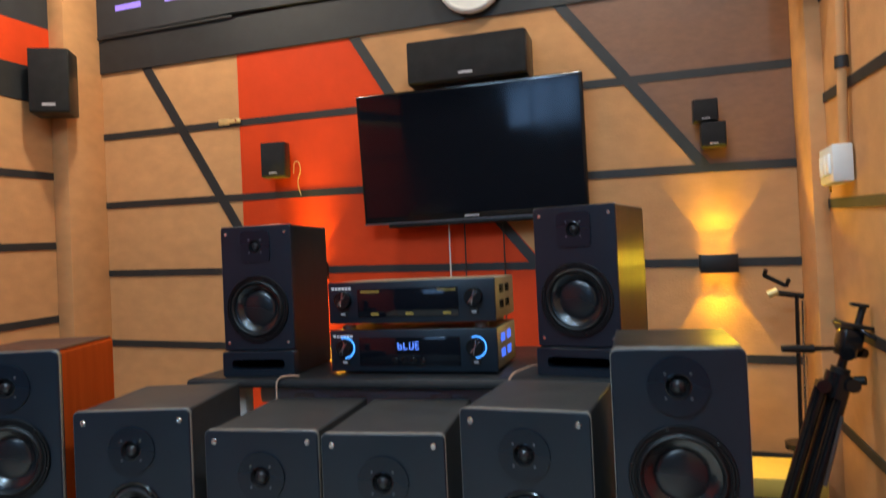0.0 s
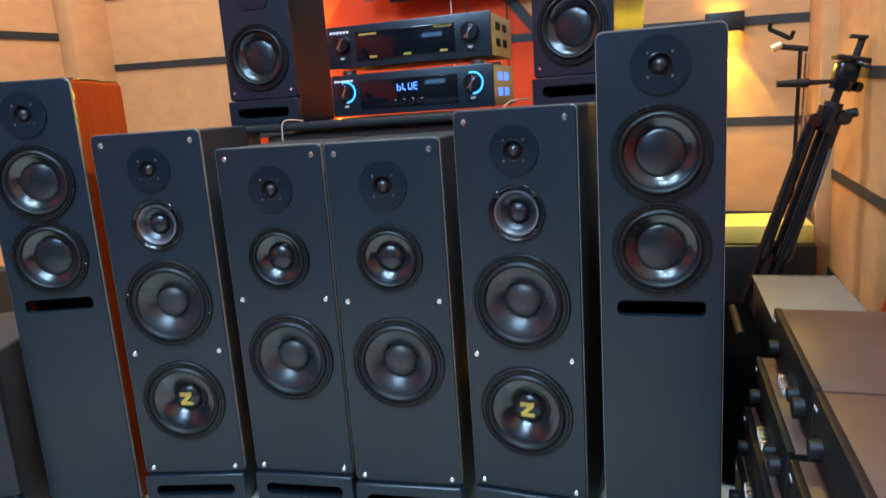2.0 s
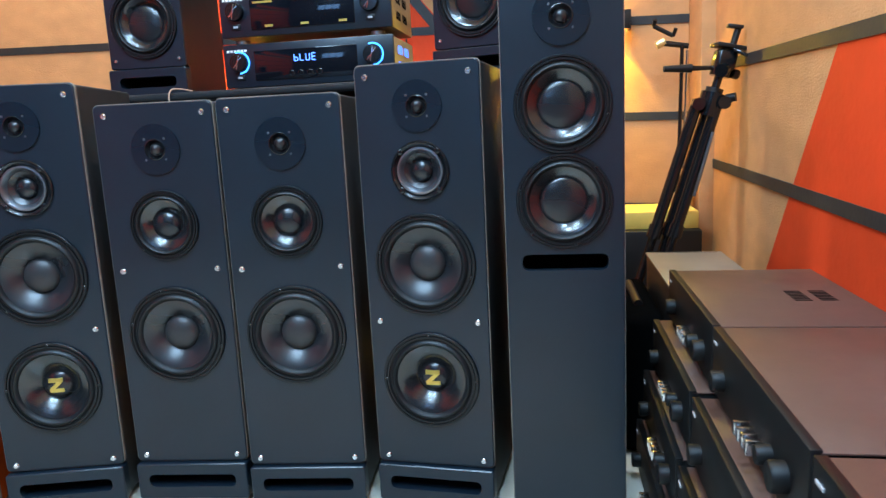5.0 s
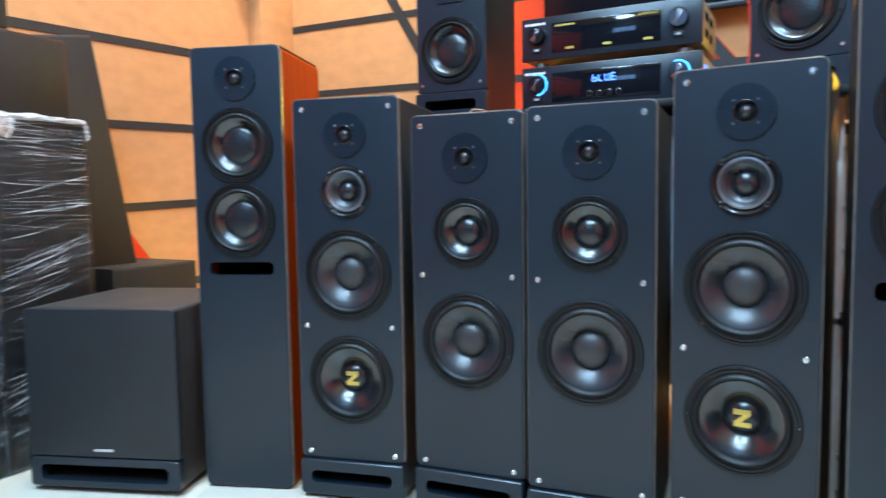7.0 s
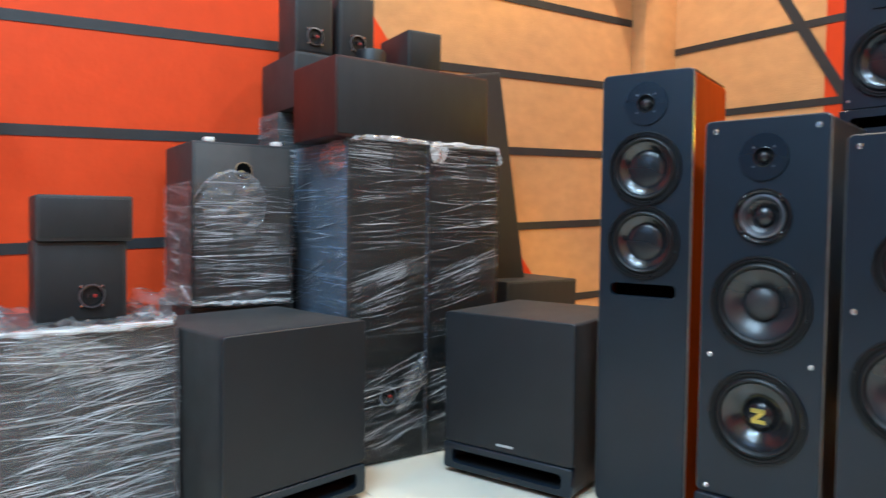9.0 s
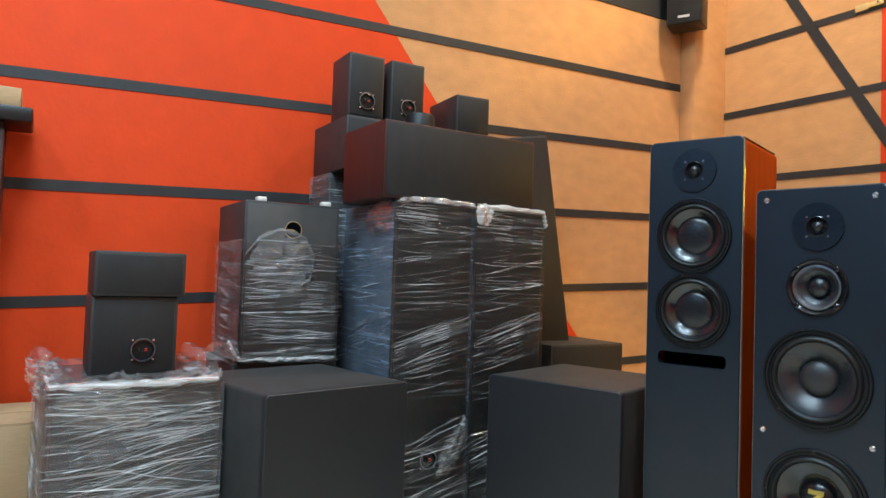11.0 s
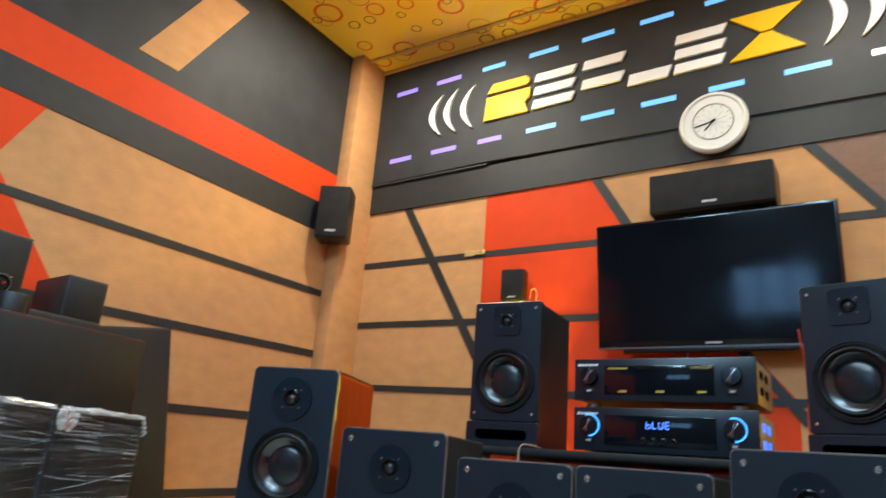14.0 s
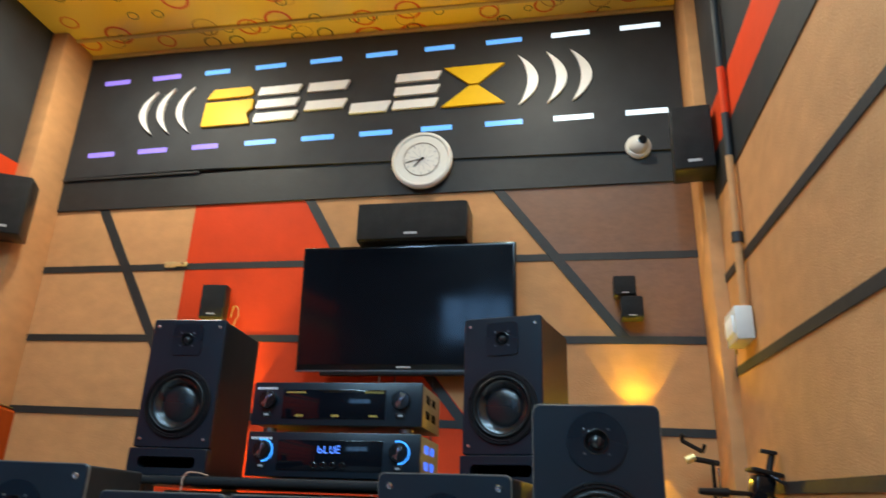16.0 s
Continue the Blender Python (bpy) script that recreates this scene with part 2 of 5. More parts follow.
def ceiling_material():
    m = bpy.data.materials.new("yellow printed ceiling panel")
    m.use_nodes = True
    nt = m.node_tree
    n, li = nt.nodes, nt.links
    b = n["Principled BSDF"]
    b.inputs["Roughness"].default_value = 0.30
    tc = n.new("ShaderNodeTexCoord")
    noise_tex = n.new("ShaderNodeTexNoise")
    noise_tex.inputs["Scale"].default_value = 1.6
    li.new(tc.outputs["Object"], noise_tex.inputs["Vector"])
    base = n.new("ShaderNodeValToRGB")
    base.color_ramp.elements[0].position, base.color_ramp.elements[0].color = 0.35, (0.95, 0.60, 0.045, 1)
    base.color_ramp.elements[1].position, base.color_ramp.elements[1].color = 0.7, (0.95, 0.70, 0.13, 1)
    li.new(noise_tex.outputs["Fac"], base.inputs[0])
    col = base.outputs[0]
    for scale, lo, hi, ink, off in ((4.6, 0.30, 0.38, (0.78, 0.13, 0.005, 1), 0.0), (6.5, 0.22, 0.27, (0.10, 0.06, 0.01, 1), 3.3), (4.0, 0.27, 0.295, (0.50, 0.22, 0.02, 1), 7.7)):
        mp = n.new("ShaderNodeMapping")
        mp.inputs["Location"].default_value = (off, off * 0.7, 0)
        mp.inputs["Scale"].default_value = (1, 1, 0)
        li.new(tc.outputs["Object"], mp.inputs["Vector"])
        v = n.new("ShaderNodeTexVoronoi")
        v.voronoi_dimensions = "2D"
        v.inputs["Scale"].default_value = scale
        v.inputs["Randomness"].default_value = 0.75
        li.new(mp.outputs[0], v.inputs["Vector"])
        a = n.new("ShaderNodeMath"); a.operation = "GREATER_THAN"; a.inputs[1].default_value = lo
        c = n.new("ShaderNodeMath"); c.operation = "LESS_THAN"; c.inputs[1].default_value = hi
        sep = n.new("ShaderNodeSeparateColor")
        li.new(v.outputs["Color"], sep.inputs[0])
        pick = n.new("ShaderNodeMath"); pick.operation = "GREATER_THAN"; pick.inputs[1].default_value = 0.45
        size = n.new("ShaderNodeMapRange")
        size.inputs["To Min"].default_value, size.inputs["To Max"].default_value = 0.9, 2.0
        li.new(sep.outputs[1], size.inputs["Value"])
        sc = n.new("ShaderNodeMath"); sc.operation = "MULTIPLY"
        li.new(v.outputs["Distance"], sc.inputs[0])
        li.new(size.outputs[0], sc.inputs[1])
        li.new(sc.outputs[0], a.inputs[0]); li.new(sc.outputs[0], c.inputs[0]); li.new(sep.outputs[0], pick.inputs[0])
        m1 = n.new("ShaderNodeMath"); m1.operation = "MULTIPLY"
        li.new(a.outputs[0], m1.inputs[0]); li.new(c.outputs[0], m1.inputs[1])
        m2 = n.new("ShaderNodeMath"); m2.operation = "MULTIPLY"
        li.new(m1.outputs[0], m2.inputs[0]); li.new(pick.outputs[0], m2.inputs[1])
        mix = n.new("ShaderNodeMix"); mix.data_type = "RGBA"
        li.new(m2.outputs[0], mix.inputs["Factor"]); li.new(col, mix.inputs["A"])
        mix.inputs["B"].default_value = ink
        col = mix.outputs["Result"]
    li.new(col, b.inputs["Base Color"])
    return m


def film_material(name, least, most, seed, tint=(0.62, 0.61, 0.60)):
    """Clear stretch film: mostly see-through, with milky pulled creases and gloss."""
    m = bpy.data.materials.new(name)
    m.use_nodes = True
    nt = m.node_tree
    n, li = nt.nodes, nt.links
    n.remove(n["Principled BSDF"])
    out = n["Material Output"]
    tc = n.new("ShaderNodeTexCoord")
    fac = []
    for scale, sx, sz, rot, lo, hi in ((3.0, 0.7, 28, 0.10, 0.60, 0.65), (4.0, 0.5, 48, -0.2, 0.60, 0.66), (5.0, 1.2, 17, 0.35, 0.65, 0.69)):
        mp = n.new("ShaderNodeMapping")
        mp.inputs["Location"].default_value = (seed, seed * 1.7, seed * 0.3)
        mp.inputs["Rotation"].default_value = (rot, rot, 0)
        mp.inputs["Scale"].default_value = (sx, sx, sz)
        li.new(tc.outputs["Object"], mp.inputs["Vector"])
        t = n.new("ShaderNodeTexNoise")
        t.inputs["Scale"].default_value = scale
        t.inputs["Detail"].default_value = 5
        t.inputs["Distortion"].default_value = 0.6
        li.new(mp.outputs[0], t.inputs["Vector"])
        r = n.new("ShaderNodeMapRange")
        r.inputs["From Min"].default_value, r.inputs["From Max"].default_value = lo, hi
        li.new(t.outputs["Fac"], r.inputs["Value"])
        fac.append((r.outputs[0], t.outputs["Fac"]))
    mx = n.new("ShaderNodeMath"); mx.operation = "MAXIMUM"
    li.new(fac[0][0], mx.inputs[0]); li.new(fac[1][0], mx.inputs[1])
    mx2 = n.new("ShaderNodeMath"); mx2.operation = "MAXIMUM"
    li.new(mx.outputs[0], mx2.inputs[0]); li.new(fac[2][0], mx2.inputs[1])
    amount = n.new("ShaderNodeMapRange")
    amount.inputs["To Min"].default_value, amount.inputs["To Max"].default_value = least, most
    li.new(mx2.outputs[0], amount.inputs["Value"])
    bp = n.new("ShaderNodeBump")
    bp.inputs["Strength"].default_value, bp.inputs["Distance"].default_value = 0.45, 0.008
    hs = n.new("ShaderNodeMath"); hs.operation = "ADD"
    li.new(fac[0][1], hs.inputs[0]); li.new(fac[1][1], hs.inputs[1])
    li.new(hs.outputs[0], bp.inputs["Height"])
    clear = n.new("ShaderNodeBsdfTransparent")
    milky = n.new("ShaderNodeBsdfDiffuse")
    milky.inputs[0].default_value = (*tint, 1)
    li.new(bp.outputs[0], milky.inputs["Normal"])
    gloss = n.new("ShaderNodeBsdfGlossy")
    gloss.inputs["Roughness"].default_value = 0.10
    li.new(bp.outputs[0], gloss.inputs["Normal"])
    fr = n.new("ShaderNodeFresnel")
    li.new(bp.outputs[0], fr.inputs["Normal"])
    fm = n.new("ShaderNodeMath"); fm.operation = "MULTIPLY"; fm.inputs[1].default_value = 0.55; fm.use_clamp = True
    li.new(fr.outputs[0], fm.inputs[0])
    mix1 = n.new("ShaderNodeMixShader")
    li.new(amount.outputs[0], mix1.inputs[0]); li.new(clear.outputs[0], mix1.inputs[1]); li.new(milky.outputs[0], mix1.inputs[2])
    mix2 = n.new("ShaderNodeMixShader")
    li.new(fm.outputs[0], mix2.inputs[0]); li.new(mix1.outputs[0], mix2.inputs[1]); li.new(gloss.outputs[0], mix2.inputs[2])
    li.new(mix2.outputs[0], out.inputs[0])
    return m


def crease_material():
    """Film creases: glossy threads, their white and broken alpha painting the glints along them."""
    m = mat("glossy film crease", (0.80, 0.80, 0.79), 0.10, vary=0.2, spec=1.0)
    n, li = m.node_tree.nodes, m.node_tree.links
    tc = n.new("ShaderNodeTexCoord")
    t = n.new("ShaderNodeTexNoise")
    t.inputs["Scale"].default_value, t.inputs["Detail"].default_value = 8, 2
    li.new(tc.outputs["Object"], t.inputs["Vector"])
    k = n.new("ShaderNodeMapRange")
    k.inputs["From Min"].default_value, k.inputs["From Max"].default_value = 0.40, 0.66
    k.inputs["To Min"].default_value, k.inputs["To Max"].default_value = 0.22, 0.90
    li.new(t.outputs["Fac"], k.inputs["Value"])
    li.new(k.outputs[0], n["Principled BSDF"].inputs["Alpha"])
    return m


M["film_crease"] = crease_material()
M["ceiling"] = ceiling_material()
M["film"] = film_material("stretch film", 0.004, 0.10, 1.3)
M["film_white"] = film_material("thick stretch film", 0.10, 0.42, 5.1)
# neutral film; blue haze stands for cool light reflected on this side
M["film_blue_reflect"] = film_material("hazy blue-grey stretch film", 0.24, 0.48, 3.7, (0.40, 0.50, 0.64))
M["film_bunch"] = film_material("bunched stretch film", 0.50, 0.92, 9.4, (0.74, 0.73, 0.71))


# ---- mesh helpers ----
def mesh_ob(name, bm, material, smooth=True):
    me = bpy.data.meshes.new(name)
    bmesh.ops.recalc_face_normals(bm, faces=bm.faces)
    bm.to_mesh(me)
    bm.free()
    me.materials.append(material)
    if smooth:
        me.polygons.foreach_set("use_smooth", [True] * len(me.polygons))
        me.set_sharp_from_angle(angle=radians(35))
    return new(name, me)


def part(name, bm, material, parent, label="", smooth=True, m=None):
    ob = mesh_ob(name, bm, material, smooth)
    ob.parent = parent
    if m is not None:
        ob.matrix_local = m
    return tagged(ob, label)


def share(ob, parent, m):
    """Another part on the same mesh."""
    o = new(ob.name.split(".")[0], ob.data)
    o.parent = parent
    o.matrix_local = m
    return o


def thing(name, label, category, m, group="", kind=""):
    ob = new(name)
    ob.matrix_world = m
    ob.empty_display_size = 0.05
    return tagged(ob, label, category, group, kind)


def box(x0, y0, z0, x1, y1, z1, bevel=0.0, seg=2, bm=None):
    bm = bm or bmesh.new()
    r = bmesh.ops.create_cube(bm, size=1.0, matrix=Matrix.LocRotScale(((x0 + x1) / 2, (y0 + y1) / 2, (z0 + z1) / 2), None, (abs(x1 - x0), abs(y1 - y0), abs(z1 - z0))))
    if bevel:
        edges = list({e for v in r["verts"] for e in v.link_edges})
        bmesh.ops.bevel(bm, geom=edges, offset=bevel, segments=seg, affect="EDGES", profile=0.5)
    return bm


def cyl(r, depth, m=None, r2=None, seg=24, bm=None):
    """Cylinder along z, centred."""
    bm = bm or bmesh.new()
    bmesh.ops.create_cone(bm, cap_ends=True, segments=seg, radius1=r, radius2=r if r2 is None else r2, depth=depth, matrix=m or Matrix())
    return bm


def rod(a, b, r, seg=12, bm=None, r2=None):
    a, b = Vector(a), Vector(b)
    m = Matrix.Translation((a + b) / 2) @ (b - a).to_track_quat("Z", "Y").to_matrix().to_4x4()
    return cyl(r, (b - a).length, m, r2, seg, bm)


def lathe(profile, seg=48, bm=None):
    """Turned round -y: profile of (radius, out), out is towards the viewer."""
    bm = bm or bmesh.new()
    rings = []
    for r, o in profile:
        if r < 1e-5:
            rings.append([bm.verts.new((0, -o, 0))])
        else:
            rings.append([bm.verts.new((r * math.cos(2 * math.pi * k / seg), -o, r * math.sin(2 * math.pi * k / seg))) for k in range(seg)])
    for a, b in zip(rings, rings[1:]):
        for k in range(seg):
            j = (k + 1) % seg
            if len(a) == 1:
                bm.faces.new((a[0], b[j], b[k]))
            elif len(b) == 1:
                bm.faces.new((a[k], a[j], b[0]))
            else:
                bm.faces.new((a[k], a[j], b[j], b[k]))
    return bm


def rounded(x0, z0, x1, z1, r, n=5):
    pts = []
    for cx, cz, a0 in ((x1 - r, z1 - r, 0), (x0 + r, z1 - r, 90), (x0 + r, z0 + r, 180), (x1 - r, z0 + r, 270)):
        for k in range(n + 1):
            a = radians(a0 + 90 * k / n)
            pts.append((cx + r * math.cos(a), cz + r * math.sin(a)))
    return pts


def circle(cx, cz, r, n=40):
    return [(cx + r * math.cos(2 * math.pi * k / n), cz + r * math.sin(2 * math.pi * k / n)) for k in range(n)]


def plate(outer, holes, y0, y1, chamfer=0.0):
    """A board in the xz plane from y0 to y1 with holes cut through it."""
    bm = bmesh.new()
    loops = [outer] + holes
    flat = geometry.tessellate_polygon([[Vector((x, z, 0)) for x, z in l] for l in loops])
    pts = [p for l in loops for p in l]
    xs, zs = [p[0] for p in outer], [p[1] for p in outer]
    mx, mz = (min(xs) + max(xs)) / 2, (min(zs) + max(zs)) / 2
    no, cf = len(outer), chamfer
    front = [bm.verts.new((x - cf * (1 if x > mx else -1), y0, z - cf * (1 if z > mz else -1)) if k < no else (x, y0, z)) for k, (x, z) in enumerate(pts)]
    rim = [bm.verts.new((x, y0 + cf, z)) for x, z in outer] if cf else front[:no]
    if cf:
        for k in range(no):
            j = (k + 1) % no
            bm.faces.new((front[k], front[j], rim[j], rim[k]))
    back = [bm.verts.new((x, y1, z)) for x, z in pts]
    for a, b, c in flat:
        bm.faces.new((front[a], front[b], front[c]))
        bm.faces.new((back[c], back[b], back[a]))
    i = 0
    for l in loops:
        n = len(l)
        for k in range(n):
            src = rim if i == 0 else front
            bm.faces.new((src[i + k], src[i + (k + 1) % n], back[i + (k + 1) % n], back[i + k]))
        i += n
    return bm


def shell(x0, y0, z0, x1, y1, z1, r=0.006):
    """Cabinet: a box open to the front (the low y side) with rounded long edges."""
    bm = bmesh.new()
    outer, inner = rounded(x0, z0, x1, z1, r, 3), rounded(x0 + 0.016, z0 + 0.016, x1 - 0.016, z1 - 0.016, 0.002, 3)
    n = len(outer)
    rings = [[bm.verts.new((x, y, z)) for x, z in loop] for loop, y in ((inner, y1 - 0.016), (inner, y0), (outer, y0), (outer, y1 - 0.003))]
    tail = [bm.verts.new((x + (0.003 if x < (x0 + x1) / 2 else -0.003), y1, z + (0.003 if z < (z0 + z1) / 2 else -0.003))) for x, z in outer]
    rings.append(tail)
    for a, b in zip(rings, rings[1:]):
        for k in range(n):
            j = (k + 1) % n
            bm.faces.new((a[k], a[j], b[j], b[k]))
    bm.faces.new(tail)
    bm.faces.new(rings[0])
    return bm


def strand(name, pts, r, material, label, category):
    cu = bpy.data.curves.new(name, "CURVE")
    cu.dimensions, cu.bevel_depth, cu.bevel_resolution = "3D", r, 2
    s = cu.splines.new("BEZIER")
    s.bezier_points.add(len(pts) - 1)
    for p, q in zip(s.bezier_points, pts):
        p.co = q
        p.handle_left_type = p.handle_right_type = "AUTO"
    cu.materials.append(material)
    return tagged(new(name, cu), label, category)



# ---- structure ----
def wall_piece(name, pts, axis, at, depth, material, parent, label="", smooth=False):
    """A flat board with its outline (along the wall, up) on a wall; its face lies at 'at', depth goes into the wall."""
    bm = bmesh.new()
    make = (lambda u, v, w: (w, u, v)) if axis == "x" else (lambda u, v, w: (u, w, v))
    front = [bm.verts.new(make(u, v, at)) for u, v in pts]
    back = [bm.verts.new(make(u, v, at + depth)) for u, v in pts]
    bm.faces.new(front)
    bm.faces.new(back[::-1])
    for k in range(len(pts)):
        j = (k + 1) % len(pts)
        bm.faces.new((front[k], front[j], back[j], back[k]))
    return part(name, bm, material, parent, label, smooth)


def band(a, b, w):
    """Outline of a strip of width w from a to b, ends cut upright or level."""
    (u0, v0), (u1, v1) = a, b
    if abs(u1 - u0) > 2 * abs(v1 - v0):
        return [(u0, v0 - w / 2), (u1, v1 - w / 2), (u1, v1 + w / 2), (u0, v0 + w / 2)]
    return [(u0 - w / 2, v0), (u0 + w / 2, v0), (u1 + w / 2, v1), (u1 - w / 2, v1)]


def boards(wall, axis, at, depth, u0, u1, lines, material):
    """Courses of board between successive lines, each line a pair of heights at u0 and u1."""
    g = 0.0006
    for (a0, a1), (b0, b1) in zip(lines, lines[1:]):
        wall_piece("board", [(u0 + g, a0 + g), (u1 - g, a1 + g), (u1 - g, b1 - g), (u0 + g, b0 - g)], axis, at, depth, material, wall)


# left wall
west = tagged(mesh_ob("wall_west", box(WX - 0.15, SY, 0, WX - 0.012, BY + 0.15, CEIL + 0.1), M["black_paint"], False), "black-painted wall faced with fibreboard courses and red panels", "wall", kind="structure")
LY0, LY1 = SY, 2.60
LS = [(1.748, 0.026), (1.426, 0.036), (1.088, 0.033), (0.756, 0.040), (0.405, 0.040)]


def left_line(z, s):
    return (z + s * (LY0 - 2.5), z + s * (LY1 - 2.5))


boards(west, "x", WX, -0.012, LY0, LY1, [(0.03, 0.03)] + [left_line(z, s) for z, s in LS[::-1]] + [left_line(2.075, 0.012)], M["fibre"])
wall_piece("red_panel", [(LY0, 1.95), (1.03, 2.06), (0.904, 1.807), (2.33, 0.05), (LY0, 0.05)], "x", WX + 0.002, -0.006, M["red"], west, "red painted panel")
for z, s in LS:
    a, b = left_line(z, s)
    wall_piece("black_strip", band((LY0, a), (LY1, b), 0.034), "x", WX + 0.0045, -0.006, M["black_paint"], west)
a, b = left_line(2.075, 0.012)
c, d = left_line(2.235, 0.03)
e, f = left_line(2.430, 0.035)
wall_piece("black_band", [(LY0, a), (LY1, b), (LY1, d), (LY0, c)], "x", WX + 0.0045, -0.016, M["black_paint"], west)
wall_piece("red_band", [(LY0, c), (LY1, d), (LY1, f), (LY0, e)], "x", WX + 0.003, -0.015, M["red"], west, "red painted band")
wall_piece("upper_panel", [(LY0, e), (LY1, f), (LY1, CEIL), (LY0, CEIL)], "x", WX + 0.001, -0.013, M["board_black"], west)
wall_piece("fibre_inset", [(1.308, 2.478), (1.506, 2.484), (1.813, 2.998), (1.62, 3.007)], "x", WX + 0.004, -0.005, M["fibre"], west)

# back wall
BX0, BX1 = -2.645, 0.70
north = tagged(mesh_ob("wall_north", box(BX0, BY + 0.012, 0, BX1, BY + 0.15, CEIL + 0.1), M["black_paint"], False), "feature wall of fibreboard with black strips and red panel", "wall", kind="structure")
NX0, NX1 = -2.556, 0.516
NS = [(1.958, 1.948), (1.622, 1.582), (1.290, 1.222), (0.950, 0.858), (0.60, 0.50)]
boards(north, "y", BY, 0.012, NX0, NX1, [(0.03, 0.03)] + NS[::-1] + [(2.27, 2.285)], M["fibre"])
wall_piece("red_panel", [(-1.795, 0.05), (-0.42, 0.05), (-0.42, 1.25), (-1.06, 2.03), (-1.207, 2.27), (-1.795, 2.27)], "y", BY - 0.002, 0.006, M["red"], north, "red painted panel")
wall_piece("brown_panel", [(0.19, 1.60), (0.515, 1.60), (0.515, 2.285), (-0.30, 2.285)], "y", BY - 0.002, 0.006, M["fibre_dark"], north, "dark brown board")
for a, b in NS:
    wall_piece("black_strip", band((NX0, a), (NX1, b), 0.032), "y", BY - 0.0045, 0.006, M["black_paint"], north)
for a, b in (((-2.29, 2.268), (-1.70, 1.27)), ((-1.207, 2.27), (-1.04, 1.99)), ((-1.04, 1.99), (-0.38, 1.16)), ((-0.318, 2.285), (0.196, 1.60))):
    wall_piece("black_diagonal", band(a, b, 0.05), "y", BY - 0.006, 0.006, M["black_paint"], north)
wall_piece("black_band", [(NX0, 2.268), (NX1, 2.284), (NX1, 2.47), (NX0, 2.43)], "y", BY - 0.012, 0.02, M["black_paint"], north)
wall_piece("trim_ledge", [(NX0, 2.432), (-1.80, 2.442), (-1.80, 2.452), (NX0, 2.444)], "y", BY - 0.024, 0.01, M["black_paint"], north)

# pilasters in the corners
for name, x0, x1 in (("pilaster_west", WX, -2.556), ("pilaster_east", 0.516, RX + 0.04)):
    p = tagged(mesh_ob(name, box(x0, 2.59, 0.02, x1, BY + 0.02, CEIL, 0.004), M["fibre"]), "fibreboard-clad corner pilaster running up to the ceiling", "pilaster", kind="structure")

# right wall
east = tagged(mesh_ob("wall_east", box(RX + 0.012, SY, 0, RX + 0.15, BY + 0.15, CEIL + 0.1), M["black_paint"], False), "side wall of fibreboard with black strips and red panel", "wall", kind="structure")
RS = [(1.755, 0.05), (1.405, 0.045), (1.015, 0.02), (0.680, 0.022), (0.34, 0.02)]


def right_line(z, s):
    return (z + s * (LY0 - 2.4), z + s * (LY1 - 2.4))


boards(east, "x", RX, 0.012, LY0, LY1, [(0.03, 0.03)] + [right_line(z, s) for z, s in RS[::-1]] + [right_line(2.08, 0.03)], M["fibre"])
wall_piece("red_panel", [(LY0, 0.05), (2.22, 0.05), (1.48, 0.995), (LY0, 0.93)], "x", RX - 0.002, 0.006, M["red"], east, "red painted panel")
for z, s in RS:
    a, b = right_line(z, s)
    wall_piece("black_strip", band((LY0, a), (LY1, b), 0.032), "x", RX - 0.0045, 0.006, M["black_paint"], east)
a, b = right_line(2.08, 0.03)
c, d = right_line(2.25, 0.03)
e, f = right_line(2.44, 0.03)
wall_piece("black_band", [(LY0, a), (LY1, b), (LY1, d), (LY0, c)], "x", RX - 0.0045, 0.016, M["black_paint"], east)
wall_piece("red_band", [(LY0, c), (LY1, d), (LY1, f), (LY0, e)], "x", RX - 0.003, 0.015, M["red"], east, "red painted band")
wall_piece("upper_panel", [(LY0, e), (LY1, f), (LY1, CEIL), (LY0, CEIL)], "x", RX - 0.001, 0.013, M["board_black"], east)

# unseen rear wall, charcoal to keep the baffles' reflections dark
south = tagged(mesh_ob("wall_south", box(WX - 0.15, SY - 0.15, 0, RX + 0.15, SY, CEIL + 0.1), M["board_black"], False), "unseen closing wall at the rear, kept dark for the reflections", "wall", kind="structure")
# unseen window, placed from the television's blue reflection; its panes emit the daylight
window = thing("window_1", "unseen high window with emissive blue panes", "window", pose(-1.02, SY, 2.08), kind="structure")
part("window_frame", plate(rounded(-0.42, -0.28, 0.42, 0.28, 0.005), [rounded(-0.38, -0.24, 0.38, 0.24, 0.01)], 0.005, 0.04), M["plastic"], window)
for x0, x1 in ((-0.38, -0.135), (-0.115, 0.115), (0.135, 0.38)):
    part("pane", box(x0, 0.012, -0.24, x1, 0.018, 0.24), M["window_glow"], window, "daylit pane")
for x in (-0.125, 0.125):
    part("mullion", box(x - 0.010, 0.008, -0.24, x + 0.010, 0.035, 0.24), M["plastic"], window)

ceiling = tagged(mesh_ob("ceiling", box(WX - 0.15, SY - 0.15, CEIL, RX + 0.15, BY + 0.15, CEIL + 0.1), M["ceiling"], False), "glossy yellow ceiling panels printed with circles", "ceiling", kind="structure")
trim = tagged(mesh_ob("ceiling_trim", box(WX + 0.01, BY - 0.17, CEIL - 0.014, RX - 0.01, BY - 0.15, CEIL - 0.001, 0.004, bm=box(WX + 0.01, BY - 0.03, CEIL - 0.025, RX - 0.01, BY - 0.002, CEIL - 0.001, 0.006)), M["trim_yellow"]), "narrow ceiling joint trim beside the sign board", "trim", kind="structure")

